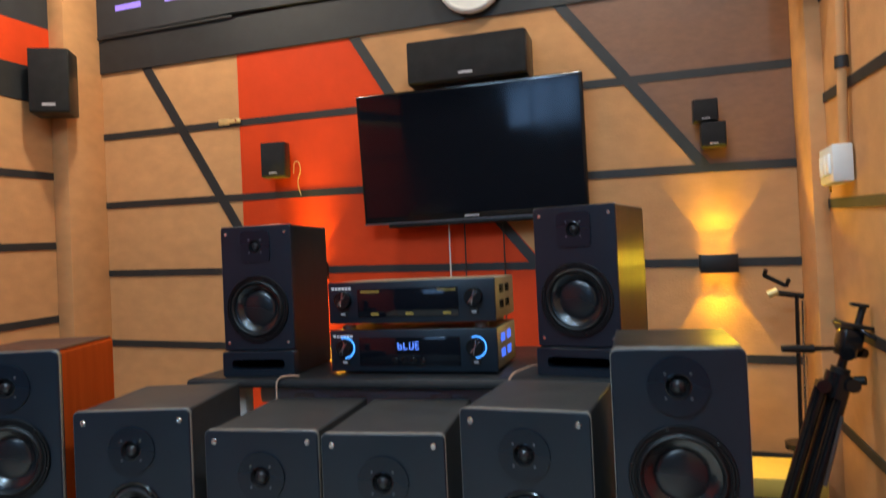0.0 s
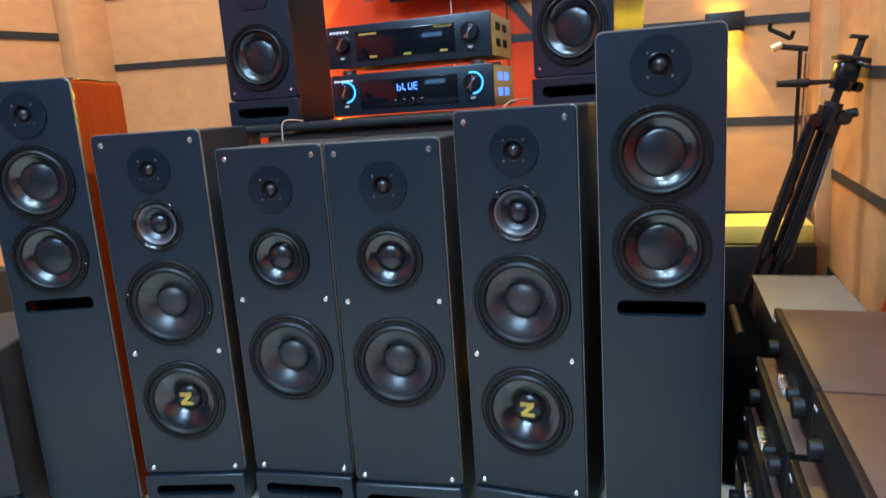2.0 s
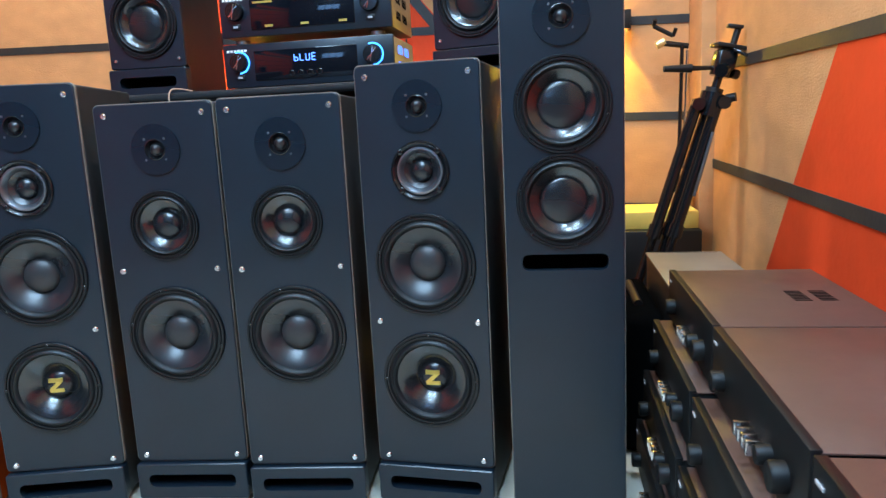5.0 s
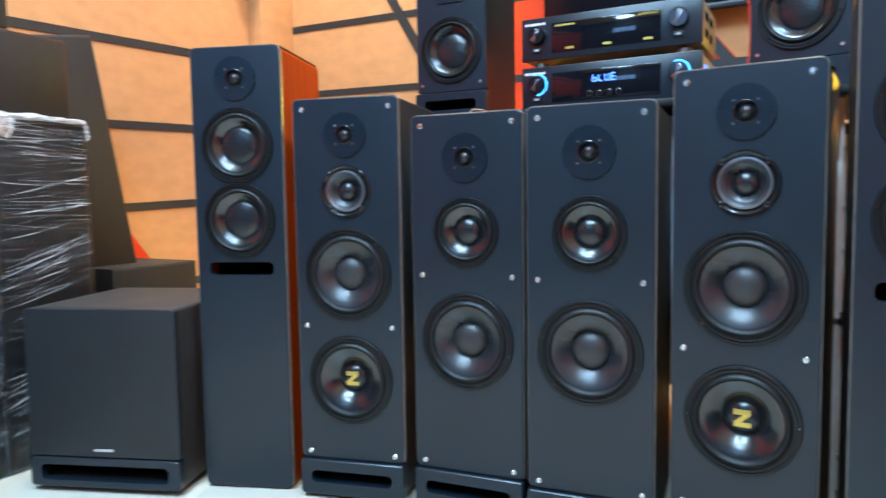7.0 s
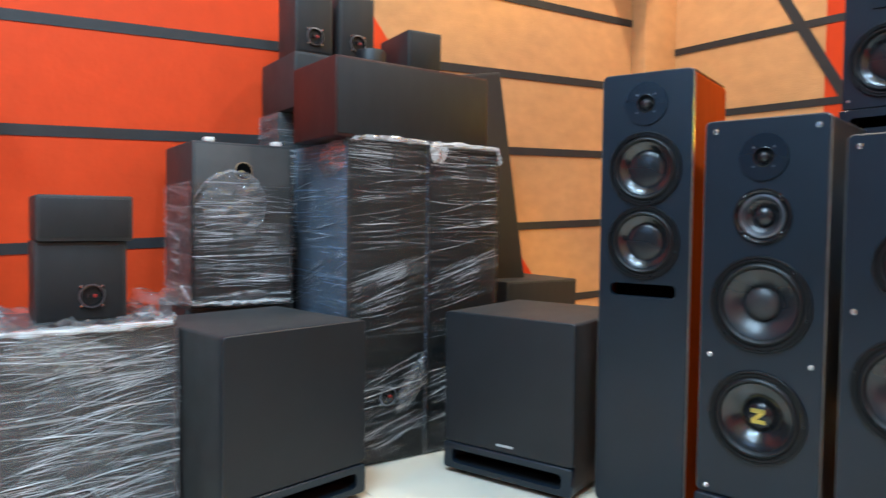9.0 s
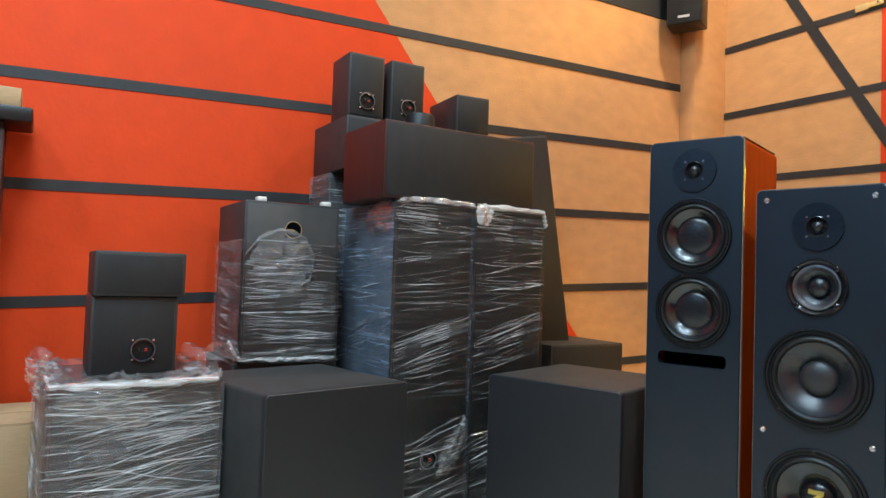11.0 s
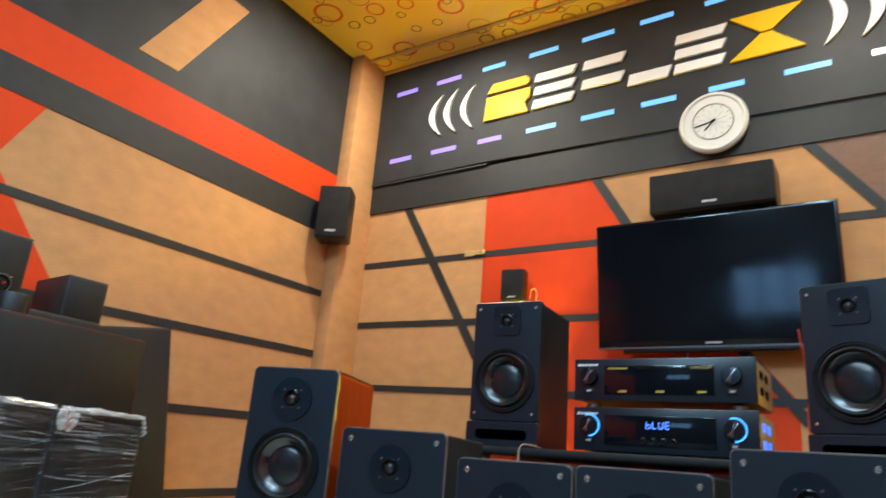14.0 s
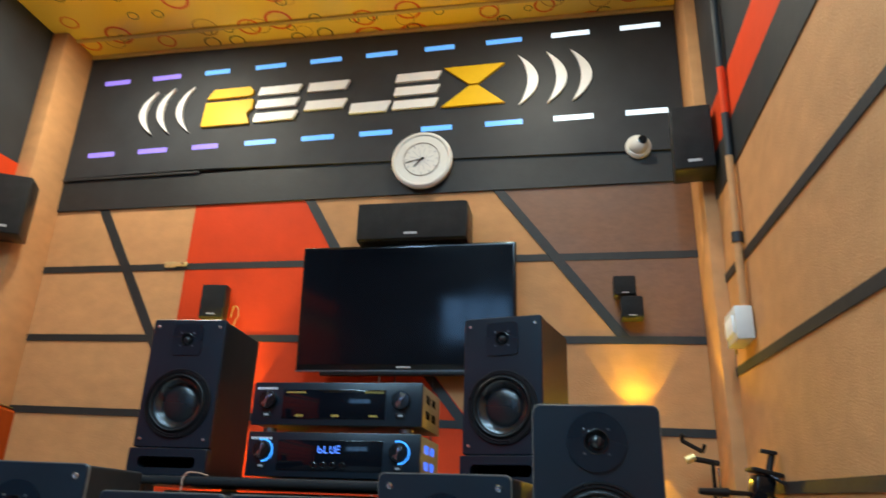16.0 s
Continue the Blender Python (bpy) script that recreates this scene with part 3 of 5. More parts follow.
floor = tagged(mesh_ob("floor", box(WX - 0.1, SY - 0.1, -0.1, RX + 0.1, BY + 0.1, FLOOR - 0.003), M["grout"], False), "cream glazed tile floor", "floor", kind="structure")

# ---- sign board ----
sign = thing("sign_board", "charcoal sign board with raised white and yellow shapes", "sign", pose(0, BY - 0.012, 0))
part("panel", plate([(-2.552, 2.446), (-1.80, 2.461), (0.512, 2.431), (0.512, CEIL - 0.03), (-2.552, CEIL - 0.03)], [], -0.012, 0.010), M["board_black"], sign, smooth=False)


def sign_shape(name, pts, material, label=""):
    lean = 0.06
    bm = bmesh.new()
    front = [bm.verts.new((x + 0.014 + lean * (z - 2.8), -0.026, z + 0.022 * (x + 1.0))) for x, z in pts]
    back = [bm.verts.new((x + 0.014 + lean * (z - 2.8), -0.0115, z + 0.022 * (x + 1.0))) for x, z in pts]
    bm.faces.new(front)
    bm.faces.new(back[::-1])
    for k in range(len(pts)):
        j = (k + 1) % len(pts)
        bm.faces.new((front[k], front[j], back[j], back[k]))
    part(name, bm, material, sign, label, False)


def bars(x0, x1, zs, h, cut):
    for z in zs:
        sign_shape("white_bar", [(x0, z), (x1 - cut, z), (x1, z + h), (x0 + cut * 0.4, z + h)], M["white_board"])


# plain shapes standing for the lettering: yellow blocks at both ends, white bars between
sign_shape("yellow_block", [(-1.832, 2.872), (-1.60, 2.872), (-1.585, 2.885), (-1.585, 2.905), (-1.605, 2.926), (-1.80, 2.926)], M["yellow_board"], "yellow letter-sized block")
sign_shape("yellow_block", [(-1.835, 2.712), (-1.575, 2.712), (-1.600, 2.770), (-1.575, 2.800), (-1.575, 2.850), (-1.832, 2.850)], M["yellow_board"], "yellow letter-sized block")
bars(-1.555, -1.325, (2.716, 2.792, 2.868), 0.046, 0.02)
bars(-1.292, -1.075, (2.756, 2.862), 0.050, 0.02)
bars(-1.055, -0.850, (2.714,), 0.056, 0.02)
bars(-0.840, -0.612, (2.716, 2.792, 2.868), 0.046, 0.02)
sign_shape("yellow_wedge", [(-0.600, 2.925), (-0.470, 2.822), (-0.425, 2.822), (-0.305, 2.925)], M["yellow_board"], "yellow wedge with its point down")
sign_shape("yellow_wedge", [(-0.595, 2.706), (-0.295, 2.706), (-0.425, 2.812), (-0.470, 2.812)], M["yellow_board"], "yellow wedge with its point up")


def crescent(cx, cz, h, bulge, thick, side):
    n = 14
    outer, inner = [], []
    for k in range(n + 1):
        a = -1 + 2 * k / n
        w = 1 - a * a
        outer.append((cx + side * bulge * w, cz + a * h / 2))
        inner.append((cx + side * (bulge - thick) * w, cz + a * h / 2))
    pts = outer + inner[-2:0:-1]
    bm = bmesh.new()
    front = [bm.verts.new((x, -0.026, z)) for x, z in pts]
    back = [bm.verts.new((x, -0.0115, z)) for x, z in pts]
    m = len(pts)
    for k in range(n):
        i0, i1 = (m - k) % m, (m - k - 1) % m
        i0 = 0 if k == 0 else m - k
        i1 = n if k == n - 1 else m - k - 1
        quad = [front[k], front[k + 1]] + ([front[i1]] if i1 != k + 1 else []) + ([front[i0]] if i0 != k else [])
        if len(quad) > 2:
            bm.faces.new(quad)
    for k in range(m):
        j = (k + 1) % m
        bm.faces.new((front[k], front[j], back[j], back[k]))
    part("white_arc", bm, M["white_board"], sign, "raised white arc", False)


for cx, cz, h, s in ((-2.098, 2.797, 0.253, -1), (-2.001, 2.804, 0.268, -1), (-1.892, 2.804, 0.267, -1), (-0.220, 2.837, 0.278, 1), (-0.086, 2.842, 0.284, 1), (0.029, 2.845, 0.281, 1)):
    crescent(cx, cz, h, 0.094 if s > 0 else 0.087, 0.050 if s > 0 else 0.034, s)
TOP_DASH = [(-2.44, -2.293), (-2.157, -1.998), (-1.86, -1.72), (-1.577, -1.414), (-1.281, -1.115), (-0.985, -0.825), (-0.683, -0.534), (-0.377, -0.202), (-0.06, 0.12), (0.263, 0.447)]
for row, z0, s in ((0, 3.061, 0.031), (1, 2.607, 0.02)):
    for k, (x0, x1) in enumerate(TOP_DASH):
        za, zb = z0 + s * (x0 + 0.7), z0 + s * (x1 + 0.7)
        glow = M["dash_violet"] if k < 2 + row else M["dash_blue"] if k < 8 else M["dash_white"]
        h = 0.013
        bm = bmesh.new()
        vs = [bm.verts.new(p) for p in ((x0, -0.0135, za - h), (x1, -0.0135, zb - h), (x1, -0.0135, zb + h), (x0, -0.0135, za + h))]
        bm.faces.new(vs)
        r = bmesh.ops.extrude_face_region(bm, geom=bm.faces[:])
        bmesh.ops.translate(bm, vec=(0, 0.004, 0), verts=[v for v in r["geom"] if isinstance(v, bmesh.types.BMVert)])
        part("light_slot", bm, glow, sign, "lit slot", False)


# ---- loudspeaker drivers ----
def arc_profile(r0, r1, o, h, n=6):
    return [(r0 + (r1 - r0) * k / n, o + h * math.sin(math.pi * k / n)) for k in range(n + 1)]


SCREW_MESH = {}


def put_screw(parent, x, z, r=0.005, out=0.0025, kind="screw", material=None, y=0.0):
    key = (round(r, 4), kind)
    if key not in SCREW_MESH:
        ob = part(kind, lathe([(r, -0.001), (r, out * 0.4), (r * 0.7, out), (r * 0.3, out), (r * 0.25, out * 0.5), (0, out * 0.5)], 12), material or M["screw"], parent, m=Matrix.Translation((x, y, z)))
        SCREW_MESH[key] = ob
        return ob
    return share(SCREW_MESH[key], parent, Matrix.Translation((x, y, z)))


def woofer(parent, x, z, R, name="woofer", screws=4, cap=0.38, deep=0.030, logo=False, turn=45, felt=False):
    m = Matrix.Translation((x, -0.001, z))
    o = part(name, lathe([(R, -0.001), (R, 0.0035), (R * 0.985, 0.0055), (R * 0.950, 0.0055), (R * 0.942, 0.0025), (R * 0.930, 0.0025), (R * 0.922, 0.0060), (R * 0.890, 0.0060), (R * 0.880, 0.0020), (R * 0.865, 0.0020)]), M["frame_ring"], parent, m=m)
    part("surround", lathe([(R * 0.87, 0.002)] + arc_profile(R * 0.855, R * 0.72, 0.002, 0.007) + [(R * 0.715, 0.0005)]), M["rubber"], o)
    prof = []
    for k in range(9):
        s = k / 8
        prof.append((R * (0.72 + (cap - 0.02 - 0.72) * s), 0.0008 - deep * (0.35 * s + 0.65 * s * s)))
    part("cone", lathe(prof), M["cone"] if felt else M["cone_gloss"], o)
    c = R * cap
    bulge = 0.50 if cap < 0.5 else 0.20
    part("dust_cap", lathe([(c, -deep - 0.001)] + [(c * math.cos(radians(a)), -deep + c * bulge * math.sin(radians(a))) for a in range(0, 90, 10)] + [(0, -deep + c * bulge)]), M["cap_felt"] if felt else M["dome"], o)
    if logo:
        yy = -(-deep + c * 0.50) - 0.0040
        h = c * 0.52
        bm = bmesh.new()
        for quad in (((-0.9, 0.95), (0.85, 0.95), (0.85, 0.42), (-0.9, 0.42)), ((0.12, 0.43), (0.85, 0.43), (-0.12, -0.43), (-0.85, -0.43)), ((-0.85, -0.42), (0.9, -0.42), (0.9, -0.95), (-0.85, -0.95))):
            front = [bm.verts.new((u * h, yy + 0.003 * (u * u + v * v), v * h)) for u, v in quad]
            back = [bm.verts.new((u * h, yy + 0.012, v * h)) for u, v in quad]
            bm.faces.new(front)
            for k in range(4):
                j = (k + 1) % 4
                bm.faces.new((front[k], front[j], back[j], back[k]))
        part("cap_emblem", bm, M["gold"], o, "gold printed emblem", False)
    for k in range(screws):
        a = radians(turn + 360 * k / screws)
        put_screw(o, R * 0.94 * math.cos(a), R * 0.94 * math.sin(a), 0.0035, 0.0015, "driver_screw", M["gloss_black"], -0.0045)
    return o


def ring_mid(parent, x, z, R):
    m = Matrix.Translation((x, -0.001, z))
    o = part("midrange_driver", lathe([(R, -0.001), (R, 0.003), (R * 0.97, 0.0050), (R * 0.93, 0.0050), (R * 0.80, -0.0010), (R * 0.79, -0.002)]), M["gloss_black"], parent, m=m)
    part("silver_ring", lathe([(R * 0.79, -0.002), (R * 0.78, 0.0035), (R * 0.72, 0.004), (R * 0.60, -0.004), (R * 0.58, -0.008)]), M["ring"], o, "satin silver trim ring")
    part("cone", lathe([(R * 0.60, -0.006), (R * 0.5, -0.010), (R * 0.36, -0.018)]), M["cone"], o)
    c = R * 0.37
    part("dust_cap", lathe([(c, -0.018)] + [(c * math.cos(radians(a)), -0.017 + c * 0.6 * math.sin(radians(a))) for a in range(0, 90, 12)] + [(0, -0.017 + c * 0.6)]), M["dome"], o)
    for k in range(4):
        a = radians(45 + 90 * k)
        put_screw(o, R * 0.90 * math.cos(a), R * 0.90 * math.sin(a), 0.006, 0.002, "driver_screw", M["gloss_black"], -0.0045)


def tweeter(parent, x, z, R, square=False):
    m = Matrix.Translation((x, -0.001, z))
    if square:
        n = 0.72
        outer = []
        for cx, cz, a0 in ((n, n, 0), (-n, n, 90), (-n, -n, 180), (n, -n, 270)):
            for k in range(4):
                a = radians(a0 + 30 * k)
                outer.append(((cx + 0.28 * math.cos(a)) * R, (cz + 0.28 * math.sin(a)) * R))
        bm = plate(outer, [circle(0, 0, R * 0.42, 24)], -0.003, 0.001)
    else:
        bm = plate(circle(0, 0, R, 40), [circle(0, 0, R * 0.42, 24)], -0.003, 0.001)
    o = part("tweeter", bm, M["tweeter_plate"], parent, m=m)
    part("waveguide", lathe([(R * 0.43, 0.004), (R * 0.40, 0.0045), (R * 0.34, -0.001), (R * 0.27, -0.004)], 32), M["gloss_black"], o)
    c = R * 0.25
    part("dome", lathe([(c * 1.1, -0.004)] + [(c * math.cos(radians(a)), -0.004 + c * 0.9 * math.sin(radians(a))) for a in range(0, 90, 10)] + [(0, -0.004 + c * 0.9)], 32), M["dome"], o)
    for k in range(4):
        a = radians(45 + 90 * k)
        put_screw(o, R * 0.58 * math.cos(a), R * 0.58 * math.sin(a), 0.0026, 0.0015, "plate_screw", M["ring"], -0.003)


def tower_three_way(label, height, depth, place, four):
    """Floor-standing speaker with exposed bright baffle screws and a slotted plinth; origin at the baffle's foot."""
    W = 0.262
    t = thing("tower_speaker", label, "loudspeaker", place, "row of tower speakers")
    h = W / 2
    P = 0.098
    if four:
        holes = [(0.876, 0.020), (0.745, 0.052), (0.549, 0.098), (0.295, 0.096)]
    else:
        holes = [(0.814, 0.020), (0.650, 0.066), (0.402, 0.098)]
    part("cabinet", shell(-h + 0.003, 0.018, 0.012, h - 0.003, depth, height - 0.002), M["cabinet_matte"], t)
    part("baffle", plate(rounded(-h, P, h, height, 0.012), [circle(0, z, r) for z, r in holes], 0, 0.019, 0.0022), M["baffle"], t)
    g = 0.0011
    part("edge_band", plate(rounded(-h - g, P - g, h + g, height + g, 0.013), [rounded(-h + 0.004, P + 0.004, h - 0.004, height - 0.004, 0.010)], 0.0035, 0.012), M["edge_tan"], t, "bare edge of the baffle board")
    part("plinth", plate(rounded(-h, 0.010, h, P - 0.002, 0.006), [rounded(-h + 0.028, 0.040, h - 0.028, 0.070, 0.012)], -0.012, 0.019, 0.0022), M["baffle"], t, "plinth with a slot port")
    # black sheet behind the slot standing for the shade inside the port
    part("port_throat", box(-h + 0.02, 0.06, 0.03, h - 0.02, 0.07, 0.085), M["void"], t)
    for sx in (-1, 1):
        for y in (0.03, depth - 0.04):
            part("foot", cyl(0.018, 0.010, pose(sx * (h - 0.035), y, 0.005), seg=16), M["rubber"], t)
    if four:
        tweeter(t, 0, 0.876, 0.052)
        ring_mid(t, 0, 0.745, 0.062)
        woofer(t, 0, 0.549, 0.109, "woofer", 6, 0.36, 0.0250, felt=True)
        woofer(t, 0, 0.295, 0.106, "woofer", 4, 0.32, 0.029, logo=True, turn=0)
        zs = (height - 0.024, 0.424, 0.108 + 0.006)
    else:
        tweeter(t, 0, 0.814, 0.054)
        woofer(t, 0, 0.650, 0.077, "midrange_driver", 4, 0.40, 0.0165)
        woofer(t, 0, 0.402, 0.110, "woofer", 6, 0.36, 0.0250, felt=True)
        zs = (height - 0.024, 0.550, 0.114)
    for z in zs:
        for x in (-0.108, 0.108):
            put_screw(t, x, z, 0.0068, 0.004)
    return t


def slim_tower(label, place, side, H=1.088):
    W, D = 0.228, 0.30
    h = W / 2
    t = thing("tower_speaker", label, "loudspeaker", place, "row of tower speakers")
    part("cabinet", shell(-h + 0.001, 0.018, 0.004, h - 0.001, D, H - 0.001, 0.012), side, t, "dark cabinet with satin sides")
    part("baffle", plate(rounded(-h, 0.004, h, H, 0.014), [circle(0, 1.022, 0.020), circle(0, 0.862, 0.082), circle(0, 0.679, 0.082), rounded(-0.083, 0.543, 0.083, 0.575, 0.012)], 0, 0.019, 0.0022), M["baffle"], t)
    g = 0.0011
    part("edge_band", plate(rounded(-h - g, 0.005, h + g, H + g, 0.015), [rounded(-h + 0.004, 0.009, h - 0.004, H - 0.004, 0.010)], 0.0035, 0.012), M["edge_tan"], t, "bare edge of the baffle board")
    # flat black backing put in as the slot port's inner shade
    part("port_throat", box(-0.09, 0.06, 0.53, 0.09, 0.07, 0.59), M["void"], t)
    # cover added so the painted side red stays off the top
    part("top_panel", box(-h + 0.004, 0.022, H - 0.002, h - 0.004, D - 0.006, H + 0.0015, 0.001, 1), M["cabinet_brown"] if side is M["side_red_reflect"] else M["cabinet"], t, "thin dark cover added over the top")
    tweeter(t, 0, 1.022, 0.053)
    woofer(t, 0, 0.862, 0.092, "woofer", 6, 0.50, 0.014)
    woofer(t, 0, 0.679, 0.092, "woofer", 6, 0.50, 0.014)
    for sx in (-1, 1):
        for y in (0.03, D - 0.04):
            part("foot", cyl(0.014, 0.006, pose(sx * (h - 0.03), y, 0.002), seg=16), M["rubber"], t)
    return t


ZF = FLOOR
slim_tower("slim black tower speaker with two woofers and slot port", pose(-1.400, 1.222, ZF, 0, 0, 20), M["side_red_reflect"], 1.099)
tower_three_way("black four-driver tower speaker with gold emblem woofer", 0.962, 0.33, pose(-1.125, 1.286, ZF, 0, 0, 13.5), True)
tower_three_way("black three-driver tower speaker with bright corner screws", 0.912, 0.36, pose(-0.840, 1.341, ZF, 0, 0, 5), False)
tower_three_way("black three-driver tower speaker with bright corner screws", 0.912, 0.36, pose(-0.560, 1.343, ZF, 0, 0, 5), False)
tower_three_way("black four-driver tower speaker with gold emblem woofer", 0.962, 0.33, pose(-0.270, 1.360, ZF, 0, 0, -5), True)
slim_tower("slim black tower speaker with two woofers and slot port", pose(0.019, 1.308, ZF, 0, 0, 1), M["cabinet"])

# ---- desk, bookshelf speakers, amplifiers ----
DT = 0.982
desk = thing("desk", "black desk with padded front edge on pale legs", "desk", pose(-0.68, 1.98, FLOOR))
part("desktop", box(-0.605, -0.27, DT - FLOOR - 0.022, 0.66, 0.36, DT - FLOOR, 0.004), M["cabinet"], desk)
part("front_edge", box(-0.605, -0.292, DT - FLOOR - 0.023, 0.66, -0.271, DT - FLOOR - 0.001, 0.009, 3), M["fabric"], desk, "padded black edge")
part("back_panel", box(-0.62, 0.30, 0.10, 0.62, 0.315, DT - FLOOR - 0.036, 0.003), M["cabinet"], desk)
for x in (-0.48, 0.56):
    for y in (-0.20, 0.30):
        part("leg", box(x - 0.02, y - 0.02, 0, x + 0.02, y + 0.02, DT - FLOOR - 0.022, 0.003), M["white_plastic"], desk, "pale painted steel leg")
part("shelf", box(-0.60, -0.22, 0.42, 0.60, 0.32, 0.44, 0.003), M["cabinet"], desk)


def bookshelf(place):
    W, H, D = 0.215, 0.425, 0.27
    h = W / 2
    t = thing("bookshelf_speaker", "black bookshelf speaker with slotted base on the desk", "loudspeaker", place, "pair of bookshelf speakers")
    part("cabinet", shell(-h + 0.003, 0.018, 0.0, h - 0.003, D, H - 0.002), M["cabinet"], t)
    part("baffle", plate(rounded(-h, 0.072, h, H, 0.008), [circle(0, 0.366, 0.018), circle(0, 0.190, 0.082)], 0, 0.019, 0.0022), M["baffle"], t)
    part("plinth", plate(rounded(-h - 0.002, 0.0, h + 0.002, 0.070, 0.006), [rounded(-0.080, 0.020, 0.080, 0.048, 0.011)], -0.012, 0.019, 0.0022), M["baffle"], t, "base with a slot port")
    # shade inside the base slot, as a black sheet
    part("port_throat", box(-0.09, 0.06, 0.012, 0.09, 0.07, 0.056), M["void"], t)
    tweeter(t, 0, 0.366, 0.044, True)
    woofer(t, 0, 0.190, 0.094, "woofer", 6, 0.52, 0.0135)
    for z in (0.403, 0.094):
        for x in (-0.090, 0.090):
            put_screw(t, x, z, 0.0055, 0.004)
    return t


b1 = bookshelf(pose(-1.084, 1.752, DT, 0, 0, 4))
copy_thing(b1, pose(-0.196, 1.772, DT, 0, 0, -14))

WORD = ("fgecd", "fed", "bcdef", "afged")


def amplifier(place, lit):
    W, H, D = 0.474, 0.118, 0.27
    h = W / 2
    t = thing("amplifier", "black receiver with blue lit display on the desk" if lit else "black receiver with dark display standing on another", "amplifier", place, "stacked receivers")
    part("chassis", box(-h + 0.004, 0.012, 0.008, h - 0.004, D, H, 0.002), M["chassis_amber"], t, "vented steel chassis")
    part("front_panel", box(-h, 0, 0.006, h, 0.012, H + 0.002, 0.003), M["baffle"], t)
    part("display_window", box(-0.150, -0.002, 0.022, 0.138, 0.004, 0.100, 0.0015), M["screen"], t, "dark glass display")
    for x in (-0.192, 0.180):
        k = part("knob", lathe([(0.025, -0.001), (0.0245, 0.012), (0.023, 0.015), (0, 0.0155)], 32), M["gloss_black"], t, m=Matrix.Translation((x, 0, 0.072)))
        for turn in (12, 40):
            part("knob_facet", box(-0.0013, -0.0166, -0.019, 0.0013, -0.0152, 0.019, 0.0004), M["chrome"], k, "bright knob facet", m=pose(0, 0, 0, 0, turn, 0))
        if lit:
            bm = bmesh.new()
            n = 26
            pr = [[bm.verts.new((r * math.cos(a), -0.003, r * math.sin(a))) for a in [radians(-90 + 200 * j / n) for j in range(n + 1)]] for r in (0.0262, 0.0300)]
            for j in range(n):
                bm.faces.new((pr[0][j], pr[0][j + 1], pr[1][j + 1], pr[1][j]))
            bmesh.ops.solidify(bm, geom=bm.faces[:], thickness=0.002)
            part("light_ring", bm, M["blue_ring"], k, "blue lit ring")
        part("button", box(x - 0.012, -0.004, 0.026, x + 0.012, 0.002, 0.040, 0.0015), M["plastic"], t)
        part("print_mark", box(x - 0.006, -0.0055, 0.030, x + 0.006, -0.003, 0.035), M["label_grey"], t)
    for k in range(6):
        x0 = -0.226 + k * 0.010
        part("maker_mark", box(x0, -0.0012, 0.100, x0 + 0.007, 0.002, 0.106), M["white_board"], t)
    if lit:
        for i, letter in enumerate(WORD):
            ox, oz, w, hh = -0.036 + 0.0165 * i, 0.068, 0.0100, 0.0175
            for s in letter:
                cx, cz, across, up = {"a": (0.5, 1.0, 1, 0), "b": (1, 0.75, 0, 1), "c": (1, 0.25, 0, 1), "d": (0.5, 0, 1, 0), "e": (0, 0.25, 0, 1), "f": (0, 0.75, 0, 1), "g": (0.5, 0.5, 1, 0)}[s]
                lx, lz = (w * 0.42, 0.0012) if across else (0.0012, hh * 0.21)
                part("segment", box(ox + cx * w - lx, -0.0035, oz + cz * hh - lz, ox + cx * w + lx, -0.0015, oz + cz * hh + lz), M["blue_light"], t)
        for k in range(4):
            part("jack", lathe([(0.009, 0), (0.009, 0.004), (0.006, 0.005), (0.005, 0.001), (0, 0.001)], 20), M["gloss_black"], t, m=Matrix.Translation((-0.045 + k * 0.026, -0.002, 0.036)))
    else:
        txt = bpy.data.curves.new("panel_word", "FONT")
        txt.body, txt.size, txt.extrude = "SURROUND", 0.0095, 0.0002
        txt.materials.append(M["gold"])
        o = new("panel_word", txt)
        o.parent = t
        o.matrix_local = pose(0.080, -0.0026, 0.090, 90)
        part("print_mark", box(-0.140, -0.003, 0.090, -0.085, -0.0015, 0.095), M["gold"], t)
        for x in (-0.110, -0.010, 0.095):
            part("print_mark", box(x, -0.003, 0.028, x + 0.022, -0.0015, 0.034), M["gold"], t)
    for side in (h - 0.0038,):
        for y in (0.07, 0.15):
            for z in (0.034, 0.076):
                for k in range(7):
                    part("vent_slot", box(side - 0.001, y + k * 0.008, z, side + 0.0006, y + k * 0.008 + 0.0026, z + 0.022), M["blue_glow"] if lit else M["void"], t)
    for x in (-0.19, 0.19):
        for y in (0.03, D - 0.04):
            part("foot", lathe([(0.019, 0), (0.019, 0.010), (0, 0.010)], 20), M["ring"] if not lit else M["rubber"], t, m=pose(x, y, 0.0, 90) )
    return t


amplifier(pose(-0.643, 1.785, DT + 0.001, 0, 0, 0), True)
amplifier(pose(-0.643, 1.785, DT + 0.133, 0, 0, 0), False)

drawers = thing("drawer_unit", "pale grey plastic drawer unit under the desk", "drawers", pose(-0.13, 1.84, FLOOR))
part("carcass", box(-0.15, 0.01, 0, 0.15, 0.36, 0.86, 0.005), M["white_plastic"], drawers)
for z0, z1 in ((0.02, 0.10), (0.115, 0.42), (0.435, 0.60), (0.615, 0.70), (0.715, 0.84)):
    dr = part("drawer", box(-0.145, 0.0, z0, 0.145, 0.012, z1, 0.004), M["white_plastic"], drawers)
    part("grip", box(-0.05, -0.006, z1 - 0.02, 0.05, 0.001, z1 - 0.008, 0.002), M["label_grey"], dr)

crate = thing("storage_box", "pale blue-grey plastic storage box on the desk shelf", "box", pose(-0.76, 1.92, FLOOR + 0.4405))
